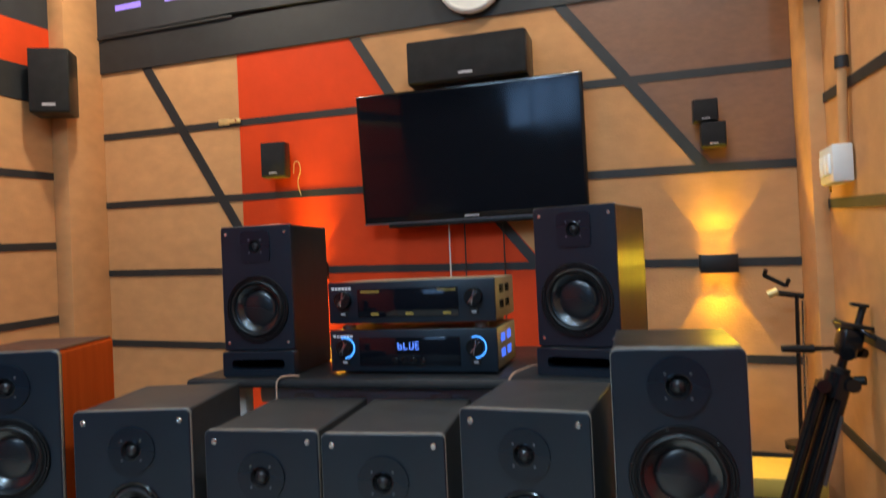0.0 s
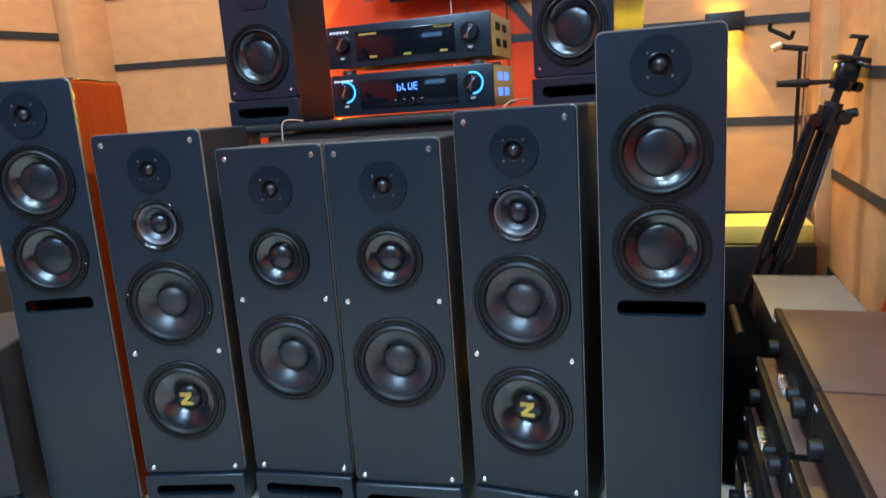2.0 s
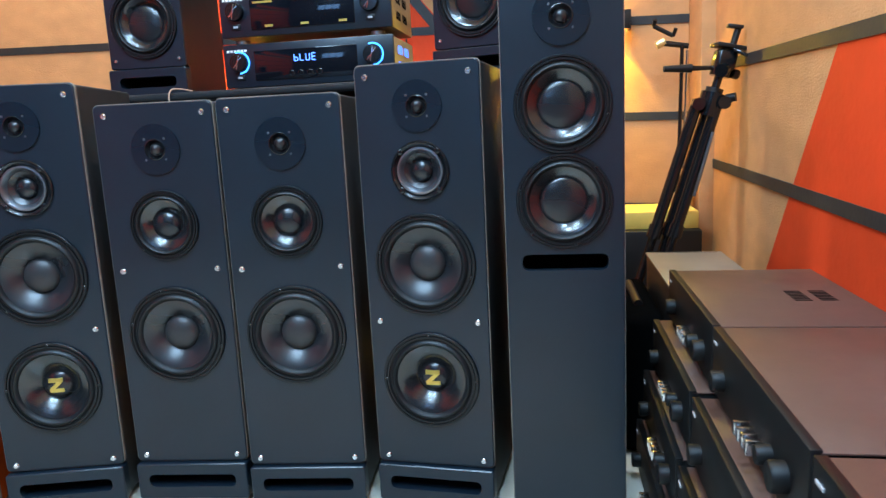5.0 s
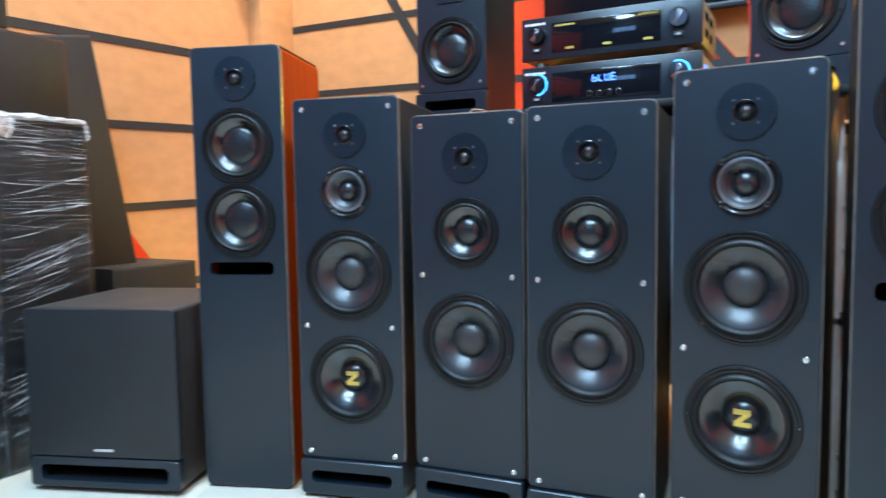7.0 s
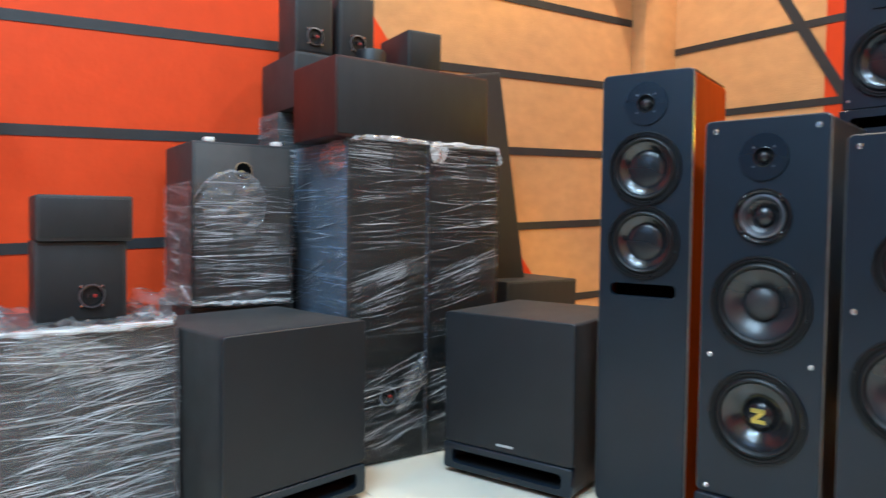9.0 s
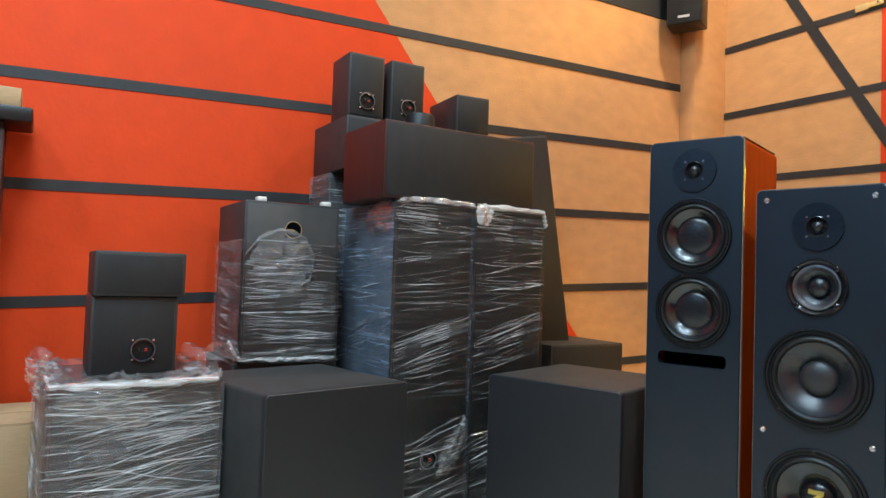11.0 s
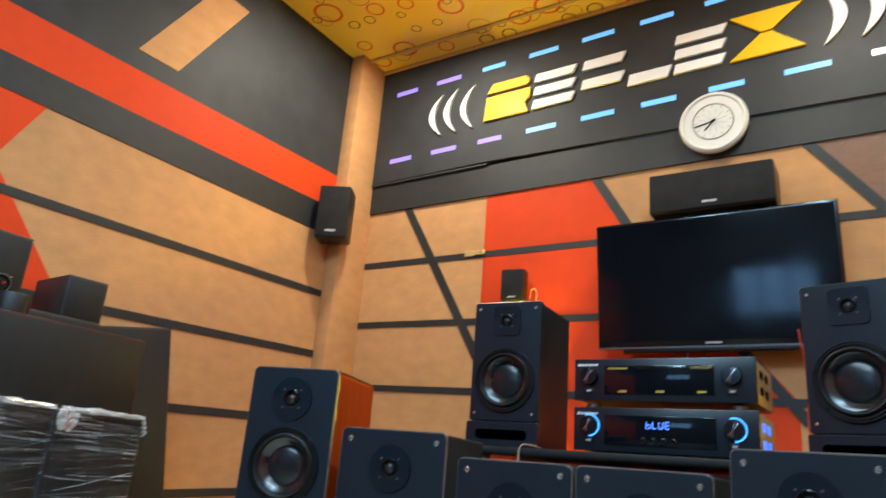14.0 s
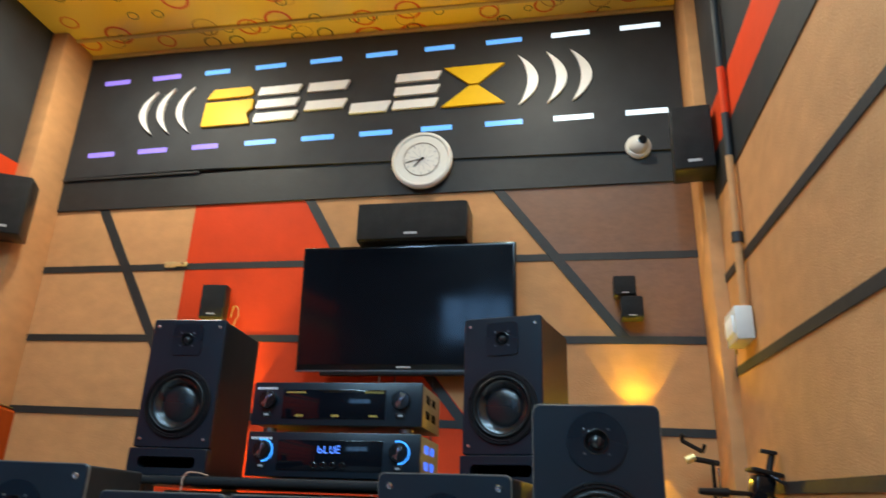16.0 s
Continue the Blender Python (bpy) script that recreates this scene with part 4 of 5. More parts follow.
part("tub", box(-0.33, -0.13, 0, 0.33, 0.16, 0.435, 0.02, 3), M["pale_blue"], crate)
part("lid", box(-0.345, -0.145, 0.435, 0.345, 0.175, 0.482, 0.012, 3), M["pale_blue"], crate)
for x in (-0.2, 0.2):
    part("lid_clip", box(x - 0.03, -0.155, 0.39, x + 0.03, -0.143, 0.465, 0.004), M["label_grey"], crate)

# ---- television, centre speaker, clock ----
tv = thing("television", "black flat television switched off on the wall", "television", pose(-0.690, 2.70, 1.708, 5, 0, 0))
part("housing", box(-0.463, 0.0, -0.268, 0.463, 0.035, 0.268, 0.005, 3), M["gloss_black"], tv)
part("screen", box(-0.450, -0.0015, -0.238, 0.450, 0.004, 0.256), M["screen"], tv, "glossy dark screen")
part("bottom_trim", box(-0.463, -0.003, -0.268, 0.463, 0.004, -0.262), M["ring"], tv, "thin silver lower edge")
part("bottom_bulge", box(-0.36, 0.0, -0.285, 0.36, 0.03, -0.265, 0.006), M["plastic"], tv)
part("maker_mark", box(-0.03, -0.003, -0.254, 0.03, 0.0, -0.247), M["label_grey"], tv)
part("rear_cover", box(-0.34, 0.035, -0.2, 0.34, 0.075, 0.2, 0.02), M["plastic"], tv)
part("bracket", box(-0.12, 0.07, -0.1, 0.12, 0.112, 0.1, 0.004), M["plastic"], tv)

centre = thing("centre_speaker", "long black cloth-fronted speaker above the television", "loudspeaker", pose(-0.668, 2.63, 1.985))
part("cabinet", box(-0.240, 0.02, 0, 0.240, 0.175, 0.172, 0.004), M["cabinet"], centre)
part("grille", box(-0.238, 0, 0.002, 0.238, 0.02, 0.170, 0.006, 3), M["fabric"], centre)
part("maker_mark", box(-0.028, -0.0015, 0.022, 0.028, 0.001, 0.031), M["label_grey"], centre)
part("bracket", box(-0.10, 0.06, -0.012, 0.10, 0.178, 0.0), M["plastic"], centre)

clock = thing("wall_clock", "round white wall clock with a pale dial", "clock", pose(-0.665, BY - 0.024, 2.430))
part("case", lathe([(0.135, -0.004), (0.143, 0.012), (0.143, 0.030), (0.134, 0.040), (0.126, 0.040), (0.122, 0.034), (0.0, 0.034)], 64), M["white_plastic"], clock)
part("dial_ring", lathe([(0.086, 0.0335), (0.086, 0.0365), (0.082, 0.0365), (0.082, 0.0335)], 48), M["beige"], clock)
for k in range(12):
    a = radians(30 * k)
    part("hour_mark", box(-0.0022, -0.0355, 0.066, 0.0022, -0.0335, 0.078), M["label_grey"], clock, m=pose(0, 0, 0, 0, 30 * k, 0))
    part("dial_line", box(-0.0009, -0.0352, 0.010, 0.0009, -0.0337, 0.060), M["label_grey"], clock, m=pose(0, 0, 0, 0, 30 * k + 15, 0))
for length, w, ang, nm in ((0.050, 0.0028, 222, "hour_hand_bar"), (0.078, 0.002, 258, "minute_hand_bar")):
    part(nm.replace("hand_", ""), box(-w, -0.0385, -0.012, w, -0.0365, length), M["gloss_black"], clock, m=pose(0, 0, 0, 0, ang, 0))
part("pin", lathe([(0.006, 0.036), (0.006, 0.040), (0, 0.040)], 16), M["gloss_black"], clock)

dome = thing("dome_camera", "small white dome camera on the black band", "camera", pose(0.306, BY - 0.014, 2.452))
part("base", lathe([(0.056, 0), (0.056, 0.015), (0.048, 0.024), (0.030, 0.026)], 40), M["white_plastic"], dome)
part("ball", lathe([(0.044 * math.cos(radians(a)), 0.022 + 0.044 * math.sin(radians(a))) for a in range(0, 90, 9)] + [(0, 0.066)], 40), M["white_plastic"], dome)
part("lens", lathe([(0.020, 0.052), (0.020, 0.066), (0.012, 0.069), (0, 0.067)], 24), M["gloss_black"], dome, m=pose(0.006, 0, 0.006, 0, 0, 8))


# ---- small wall speakers and wall lamps ----
def satellite(place, label, w, h, d, group="small wall speakers"):
    t = thing("satellite_speaker", label, "loudspeaker", place, group)
    part("cabinet", box(-w / 2, 0.008, -h / 2, w / 2, d, h / 2, 0.006), M["cabinet"], t)
    part("grille", box(-w / 2 + 0.002, 0, -h / 2 + 0.002, w / 2 - 0.002, 0.010, h / 2 - 0.002, 0.005, 3), M["fabric"], t)
    part("maker_mark", box(-w * 0.16, -0.0015, -h * 0.40, w * 0.16, 0.001, -h * 0.36), M["label_grey"], t)
    part("bracket", box(-w * 0.2, d, -h * 0.12, w * 0.2, d + 0.05, h * 0.12, 0.003), M["plastic"], t)
    return t


satellite(pose(-1.578, 2.722, 1.757, 0, 0, 8), "small black speaker on the red panel", 0.112, 0.155, 0.07)
satellite(pose(0.230, 2.722, 1.70, 0, 0, 0), "small black speaker on the brown panel", 0.088, 0.092, 0.07)
satellite(pose(0.206, 2.722, 1.790, 0, 0, 0), "small black speaker above another on the brown panel", 0.088, 0.084, 0.07)
satellite(pose(-2.500, 2.440, 2.150, 0, 0, 28), "black corner speaker high on the pilaster", 0.165, 0.285, 0.14)
satellite(pose(0.468, 2.44, 2.292, 0, 0, -6), "black corner speaker high beside the sign", 0.150, 0.272, 0.13)

for i, (x, z) in enumerate(WALL_LAMPS):
    wl = thing("wall_lamp", "black up-and-down wall lamp with amber light", "lamp", pose(x, BY - 0.006, z), "up-and-down wall lamps")
    part("housing", plate(rounded(-0.062, -0.034, 0.062, 0.034, 0.003), [rounded(-0.055, -0.029, -0.004, 0.029, 0.002), rounded(0.004, -0.029, 0.055, 0.029, 0.002)], -0.075, -0.0745), M["plastic"], wl)
    part("front_plate", box(-0.062, -0.080, -0.034, 0.062, -0.074, 0.034, 0.002), M["plastic"], wl)
    for sx in (-1, 1):
        part("side_plate", box(sx * 0.062 - 0.003, -0.076, -0.034, sx * 0.062 + 0.003, 0, 0.034), M["plastic"], wl)
    for sz in (-1, 1):
        for sx in (-0.03, 0.03):
            part("lens", cyl(0.011, 0.005, pose(sx, -0.045, sz * 0.020), seg=16), M["lamp_glow"], wl, "glowing amber lens")

for x, y in DOWNLIGHTS:
    dl = thing("downlight", "round recessed ceiling downlight, lit", "ceiling light", pose(x, y, CEIL - 0.002), "ceiling downlights")
    part("rim", lathe([(0.095, 0), (0.095, 0.006), (0.080, 0.009), (0.074, 0.004)], 40), M["white_plastic"], dl, m=pose(0, 0, 0, 90))
    part("lens", lathe([(0.075, 0.003), (0, 0.003)], 32), M["down_glow"], dl, "glowing lens", m=pose(0, 0, 0, 90))

for x, y in PANELS:
    pl = thing("panel_light", "unseen round flat ceiling panel light, lit", "ceiling light", pose(x, y, CEIL - 0.002), "ceiling panel lights")
    part("rim", lathe([(0.285, 0), (0.285, 0.010), (0.270, 0.014), (0.258, 0.008)], 56), M["white_plastic"], pl, m=pose(0, 0, 0, 90))
    part("lens", lathe([(0.260, 0.006), (0, 0.006)], 48), M["panel_glow"], pl, "glowing lens", m=pose(0, 0, 0, 90))

# ---- fittings on walls ----
sw = thing("switch_box", "cream plastic switch box on the side wall", "switch", pose(RX - 0.006, 2.345, 1.515, 0, 0, -90))
part("box_body", box(-0.078, -0.055, -0.055, 0.078, 0.0, 0.055, 0.005), M["white_plastic"], sw)
for k in range(3):
    part("rocker", box(-0.055 + k * 0.04, -0.062, -0.03, -0.025 + k * 0.04, -0.054, 0.03, 0.003), M["white_board"], sw)
part("pull_cord", rod((-0.07, -0.03, -0.055), (-0.07, -0.03, -0.075), 0.004), M["gold"], sw)
pipe = thing("conduit", "painted conduit running down to the switch box", "pipe", pose(0, 0, 0))
part("pipe_run", rod((RX - 0.022, 2.30, 1.57), (RX - 0.022, 2.25, 2.10), 0.014), M["fibre"], pipe)
part("pipe_run", rod((RX - 0.022, 2.25, 2.10), (RX - 0.022, 2.235, 2.26), 0.0145), M["black_paint"], pipe, "black painted stretch")
part("pipe_run", rod((RX - 0.022, 2.235, 2.26), (RX - 0.022, 2.22, 2.44), 0.0145), M["red"], pipe, "red painted stretch")
part("pipe_run", rod((RX - 0.022, 2.22, 2.44), (RX - 0.022, 2.16, 3.19), 0.0145), M["black_paint"], pipe, "black painted stretch")
part("coupling", rod((RX - 0.022, 2.279, 1.79), (RX - 0.022, 2.276, 1.825), 0.019), M["black_paint"], pipe)
latch = thing("hasp_latch", "small brass hasp latch across the panel joint", "latch", pose(-1.845, BY - 0.008, 1.965))
part("plate", box(-0.055, -0.004, -0.014, 0.0, 0.002, 0.014, 0.001), M["brass"], latch)
part("strap", box(-0.005, -0.007, -0.010, 0.062, -0.003, 0.010, 0.001), M["brass"], latch)
part("staple", rod((0.045, -0.018, 0), (0.045, -0.002, 0), 0.005), M["chrome"], latch)


# ---- crates and cabinets on the left ----
def subwoofer(place, mark):
    W, H, D = 0.405, 0.452, 0.40
    h = W / 2
    t = thing("subwoofer", "black cube subwoofer with slot port on the floor", "subwoofer", place, "floor subwoofers")
    part("cabinet", shell(-h + 0.002, 0.018, 0.015, h - 0.002, D, 0.015 + H, 0.010), M["cabinet_matte"], t)
    part("baffle", plate(rounded(-h, 0.092, h, 0.015 + H, 0.010), [], 0, 0.019, 0.0022), M["sub_front"], t)
    part("slot_plinth", plate(rounded(-h, 0.015, h, 0.090, 0.010), [rounded(-h + 0.03, 0.032, h - 0.03, 0.072, 0.012)], -0.004, 0.019, 0.0022), M["baffle"], t)
    # black sheet added for the shaded depth of the slot
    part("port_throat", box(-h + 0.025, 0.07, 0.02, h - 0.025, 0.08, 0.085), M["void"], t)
    if mark:
        part("maker_mark", box(-0.026, -0.0015, 0.108, 0.026, 0.001, 0.114), M["label_grey"], t)
    for sx in (-1, 1):
        for y in (0.05, D - 0.05):
            part("foot", cyl(0.022, 0.016, pose(sx * (h - 0.05), y, 0.008), r2=0.026, seg=16), M["rubber"], t)
    return t


subwoofer(pose(-1.800, 0.484, FLOOR, 0, 0, 102.6), False)
subwoofer(pose(-1.703, 1.037, FLOOR, 0, 0, 20), True)


def plain_cabinet(name, label, size, place, material=None, terminal=None, hole=None, panel=None, category="loudspeaker", group="stacked cabinets"):
    """A closed cabinet seen from its back: front of the local box is the side turned to the room."""
    w, d, h = size
    t = thing(name, label, category, place, group)
    part("cabinet", box(-w / 2, 0, 0, w / 2, d, h, 0.005, 2), material or M["cabinet_matte"], t)
    part("back_panel", box(-w / 2 + 0.008, -0.0025, 0.008, w / 2 - 0.008, 0.003, h - 0.008, 0.001), panel or M["panel_matte"], t)
    if terminal:
        x, z = terminal
        o = part("terminal_cup", lathe([(0.027, 0), (0.027, 0.005), (0.022, 0.006), (0.020, -0.001), (0, -0.001)], 28), M["gloss_black"], t, m=Matrix.Translation((x, -0.003, z)))
        part("cup_rim", lathe([(0.0285, 0.004), (0.0280, 0.0065), (0.0255, 0.0068), (0.0250, 0.005)], 28), M["ring"], o, "satin metal rim")
        part("binding_post", box(-0.012, -0.008, -0.006, -0.003, 0.0, 0.006, 0.002), M["gloss_black"], o)
        part("binding_post", box(0.003, -0.008, -0.004, 0.010, 0.0, 0.004, 0.0015), M["red_terminal"], o, "red binding post")
        for sx in (-1, 1):
            for sz in (-1, 1):
                put_screw(o, sx * 0.023, sz * 0.023, 0.0040, 0.003, "terminal_screw", M["screw"], -0.001)
    if hole:
        x, z, r = hole
        part("port_rim", lathe([(r * 1.07, 0), (r * 1.06, 0.002), (r, 0.002), (r * 0.98, -0.001)], 32), M["card"], t, m=Matrix.Translation((x, -0.003, z)))
        # flat disc, its black standing for the shade in the hole
        part("port_hole", lathe([(r, 0.0012), (0, 0.0012)], 32), M["void"], t, m=Matrix.Translation((x, -0.003, z)))
    return t


def crease_lines(parent, a, b, out, h, z0, zones, rng):
    """Pulled creases of film on one side: thin tapered ridges, sagging a little; zones of (count, low, high, slope, spread, shortest, longest)."""
    verts, faces = [], []
    run = Vector((b[0] - a[0], b[1] - a[1], 0))
    width = run.length
    run.normalize()
    start = Vector((a[0], a[1], 0))
    for count, low, high, slope, spread, short, long in zones:
        for _ in range(count):
            length = width * rng.uniform(short, long)
            u0 = rng.uniform(-0.25 * length, width - 0.75 * length)
            v0, tilt, sag = rng.uniform(low, high), rng.gauss(slope, spread), rng.uniform(-0.008, 0.008)
            half = 0.00026 + 0.0010 * rng.random() ** 4
            lift = 0.0015 + 0.0035 * rng.random()
            rows, n = [], 12
            for k in range(n + 1):
                f = k / n
                u = u0 + length * f
                v = v0 + tilt * (u - width / 2) + sag * math.sin(math.pi * f) + 0.002 * noise.noise(Vector((u * 30, v0 * 90, 2)))
                if not (0.001 < u < width - 0.001 and z0 + 0.003 < v < h - 0.002):
                    if rows:
                        break
                    continue
                w = half * (0.25 + math.sin(math.pi * f)) * (0.6 + 0.8 * abs(noise.noise(Vector((u * 25, v0 * 70, 7)))))
                p = start + run * u + Vector((0, 0, v))
                i = len(verts)
                verts += [p - Vector((0, 0, w)) + out * lift, p + out * (lift + w * 1.4), p + Vector((0, 0, w)) + out * lift]
                rows.append(i)
            for i, j in zip(rows, rows[1:]):
                faces += [(i, j, j + 1, i + 1), (i + 1, j + 1, j + 2, i + 2)]
    me = bpy.data.meshes.new("creases")
    me.from_pydata(verts, [], faces)
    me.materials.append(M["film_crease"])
    ob = new("creases", me)
    ob.parent = parent
    return tagged(ob, "pulled creases with white glints painted in", kind="stuff")


def film_wrap(name, label, size, place, material, zones, group="stretch film wraps", top=True, ruffle=0.0, z0=0.0, puff=0.004, side=None, seed=1):
    """A loose shell of stretch film round a cabinet, a sheet to each side, with pulled creases."""
    w, d, h = size
    rng = random.Random(seed)
    t = thing(name, label, "plastic wrap", place, group)
    nx, nz, g = 26, 44, 0.006
    per = [(-w / 2 - g, -g), (w / 2 + g, -g), (w / 2 + g, d + g), (-w / 2 - g, d + g)]
    for face, (a, b) in enumerate(zip(per, per[1:] + per[:1])):
        bm = bmesh.new()
        out = Vector((b[1] - a[1], a[0] - b[0], 0)).normalized()
        rows = []
        for j in range(nz + 1):
            z = z0 + (h - z0) * j / nz
            row = []
            for i in range(nx + 1):
                u = i / nx
                x, y = a[0] + (b[0] - a[0]) * u, a[1] + (b[1] - a[1]) * u
                s = noise.noise(Vector((x * 4, y * 4, z * 34 + 3 * x))) + 0.6 * noise.noise(Vector((x * 9 + 5, y * 9, z * 60 + 8 * (x + y))))
                k = (1 - abs(2 * u - 1) ** 6) * puff * abs(s)
                row.append(bm.verts.new((x + out.x * k, y + out.y * k, z)))
            rows.append(row)
        for p, q in zip(rows, rows[1:]):
            for i in range(nx):
                bm.faces.new((p[i], p[i + 1], q[i + 1], q[i]))
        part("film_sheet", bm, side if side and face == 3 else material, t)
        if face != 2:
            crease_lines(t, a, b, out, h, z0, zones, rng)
    if top:
        bm = bmesh.new()
        n = 24
        grid = [[bm.verts.new(((-w / 2 - g) + (w + 2 * g) * i / n, -g + (d + 2 * g) * j / n,
                               h + 0.005 + (0.006 + ruffle) * abs(noise.noise(Vector((i * 0.9, j * 0.9, h)))) * (1.0 if min(i, j, n - i, n - j) < 4 else 0.2))) for i in range(n + 1)] for j in range(n + 1)]
        for j in range(n):
            for i in range(n):
                bm.faces.new((grid[j][i], grid[j][i + 1], grid[j + 1][i + 1], grid[j + 1][i]))
        part("top_film", bm, material, t)
    return t


def film_patch(label, parent, centre, u, v, amp, material, seed):
    """A crumpled loose piece of film with a ragged outline, spanned by two half-axes."""
    bm = bmesh.new()
    u, v, centre = Vector(u), Vector(v), Vector(centre)
    out = u.cross(v).normalized()
    rings, seg = [], 40
    for k in range(11):
        ring = []
        for q in range(seg):
            a = 2 * math.pi * q / seg
            f = k / 10 * (1 + 0.22 * noise.noise(Vector((2.2 * math.cos(a), 2.2 * math.sin(a), seed))) + 0.10 * noise.noise(Vector((7 * math.cos(a), 7 * math.sin(a), seed))))
            p = centre + u * (f * math.cos(a)) + v * (f * math.sin(a))
            ridge = abs(noise.noise(p * 26 + Vector((seed, 0, 0)))) + 0.5 * abs(noise.noise(p * 60))
            ring.append(bm.verts.new(p + out * (amp * (ridge + 0.5 * (1 - (k / 10) ** 2)))))
        rings.append(ring)
    for p, q in zip(rings[1:], rings[2:]):
        for k in range(seg):
            bm.faces.new((p[k], p[(k + 1) % seg], q[(k + 1) % seg], q[k]))
    bm.faces.new(rings[1])
    bmesh.ops.delete(bm, geom=rings[0], context="VERTS")
    return part("loose_film", bm, material, parent, label, m=parent.matrix_world.inverted())


# two film-wrapped towers, with long cabinets lying on them
FACE_E = 90   # turned so that the local front looks to +x
TOWER_ZONES = [(34, 0.86, 0.95, -0.03, 0.05, 0.4, 1.1), (30, 0.64, 0.86, 0.08, 0.10, 0.4, 1.1), (32, 0.48, 0.60, 0.27, 0.05, 0.5, 1.2), (5, 0.36, 0.48, 0.16, 0.10, 0.3, 0.8), (46, 0.02, 0.28, 0.24, 0.12, 0.4, 1.1)]
tower_wraps = []
for k, y in enumerate((0.858, 1.132)):
    plain_cabinet("wrapped_tower", "black tower cabinet inside clear stretch film", (0.266, 0.38, 0.955), pose(-2.042, y, FLOOR, 0, 0, FACE_E), terminal=(0.0, 0.20))
    tower_wraps.append(film_wrap("film_wrap", "clear stretch film pulled round a tower cabinet", (0.266, 0.38, 0.955), pose(-2.042, y, FLOOR, 0, 0, FACE_E), M["film"], TOWER_ZONES, ruffle=0.012, side=M["film_blue_reflect"], seed=3 + k))
# red-brown body puts in the red wall's reflection on the cabinet's end
plain_cabinet("centre_cabinet", "long black cabinet lying across the wrapped towers", (0.55, 0.28, 0.225), pose(-2.035, 0.950, 0.986, 0, 0, FACE_E + 2), M["cabinet_brown"])
plain_cabinet("tall_cabinet", "brown cabinet standing against the wall", (0.56, 0.17, 1.078), pose(-2.455, 0.955, FLOOR, 0, 0, FACE_E), M["cabinet_matte"])
film_wrap("film_wrap", "milky stretch film round a tall cabinet", (0.56, 0.17, 1.078), pose(-2.455, 0.955, FLOOR, 0, 0, FACE_E), M["film_white"], [(60, 0.6, 1.06, 0.0, 0.05, 0.3, 1.0)], top=False, seed=21)
plain_cabinet("centre_cabinet", "black cabinet lying on a taller one", (0.56, 0.30, 0.174), pose(-2.325, 0.958, 1.104, 0, 0, FACE_E), M["cabinet_matte"])
for y, label in ((0.752, "small black speaker showing its rear terminals"), (0.905, "small black speaker showing its rear terminals")):
    plain_cabinet("small_speaker", label, (0.128, 0.15, 0.213), pose(-2.345, y, 1.279, 0, 0, FACE_E), terminal=(0.0, 0.056))
plain_cabinet("small_speaker", "small black speaker lying on its side", (0.135, 0.23, 0.140), pose(-2.345, 1.172, 1.279, 0, 0, FACE_E - 4))
puck = thing("round_pot", "small round black pot beside the speakers", "pot", pose(-2.265, 0.915, 1.2112))
part("body", lathe([(0.047, 0.0), (0.049, 0.078), (0.045, 0.086), (0.030, 0.088), (0, 0.088)], 28), M["plastic"], puck, m=pose(0, 0, 0, 90) @ Matrix.Rotation(radians(180), 4, "X"))

# leaning cabinet and low box behind
lean = plain_cabinet("leaning_cabinet", "tall black cabinet leaning against the stack", (0.36, 0.22, 1.30), pose(-2.40, 1.606, FLOOR, 0, 0, 0) @ pose(0, 0, 0, 10.0, 0, 0) @ pose(0, 0, 0, 0, 0, FACE_E))
plain_cabinet("low_cabinet", "low black cabinet on the floor by the wall", (0.36, 0.36, 0.50), pose(-2.255, 1.67, FLOOR, 0, 0, FACE_E))

# cabinet with a raw port hole, half wrapped, on a support
plain_cabinet("support_cabinet", "black cabinet carrying a half-wrapped one", (0.32, 0.34, 0.468), pose(-2.262, 0.49, FLOOR, 0, 0, FACE_E))
plain_cabinet("ported_cabinet", "unfinished black cabinet with a raw round port", (0.290, 0.32, 0.475), pose(-2.252, 0.492, 0.4935, 0, 0, FACE_E), M["cabinet_matte"], hole=(0.0, 0.395, 0.024), panel=M["worn_ply"])
half_wrap = film_wrap("film_wrap", "loose stretch film round the lower part of a cabinet", (0.290, 0.32, 0.36), pose(-2.252, 0.492, 0.4935, 0, 0, FACE_E), M["film"],
                      [(110, 0.01, 0.24, 0.02, 0.06, 0.3, 1.0), (60, 0.20, 0.355, 0.03, 0.12, 0.25, 0.9)], top=False, puff=0.007, side=M["film_white"], seed=8)
for y in (0.40, 0.60):
    cap = thing("plastic_foot", "white plastic foot on the upturned cabinet", "foot", pose(-2.28, y, 0.9685), "white feet")
    part("pad", box(-0.014, -0.014, 0.0, 0.014, 0.014, 0.014, 0.003), M["white_plastic"], cap)

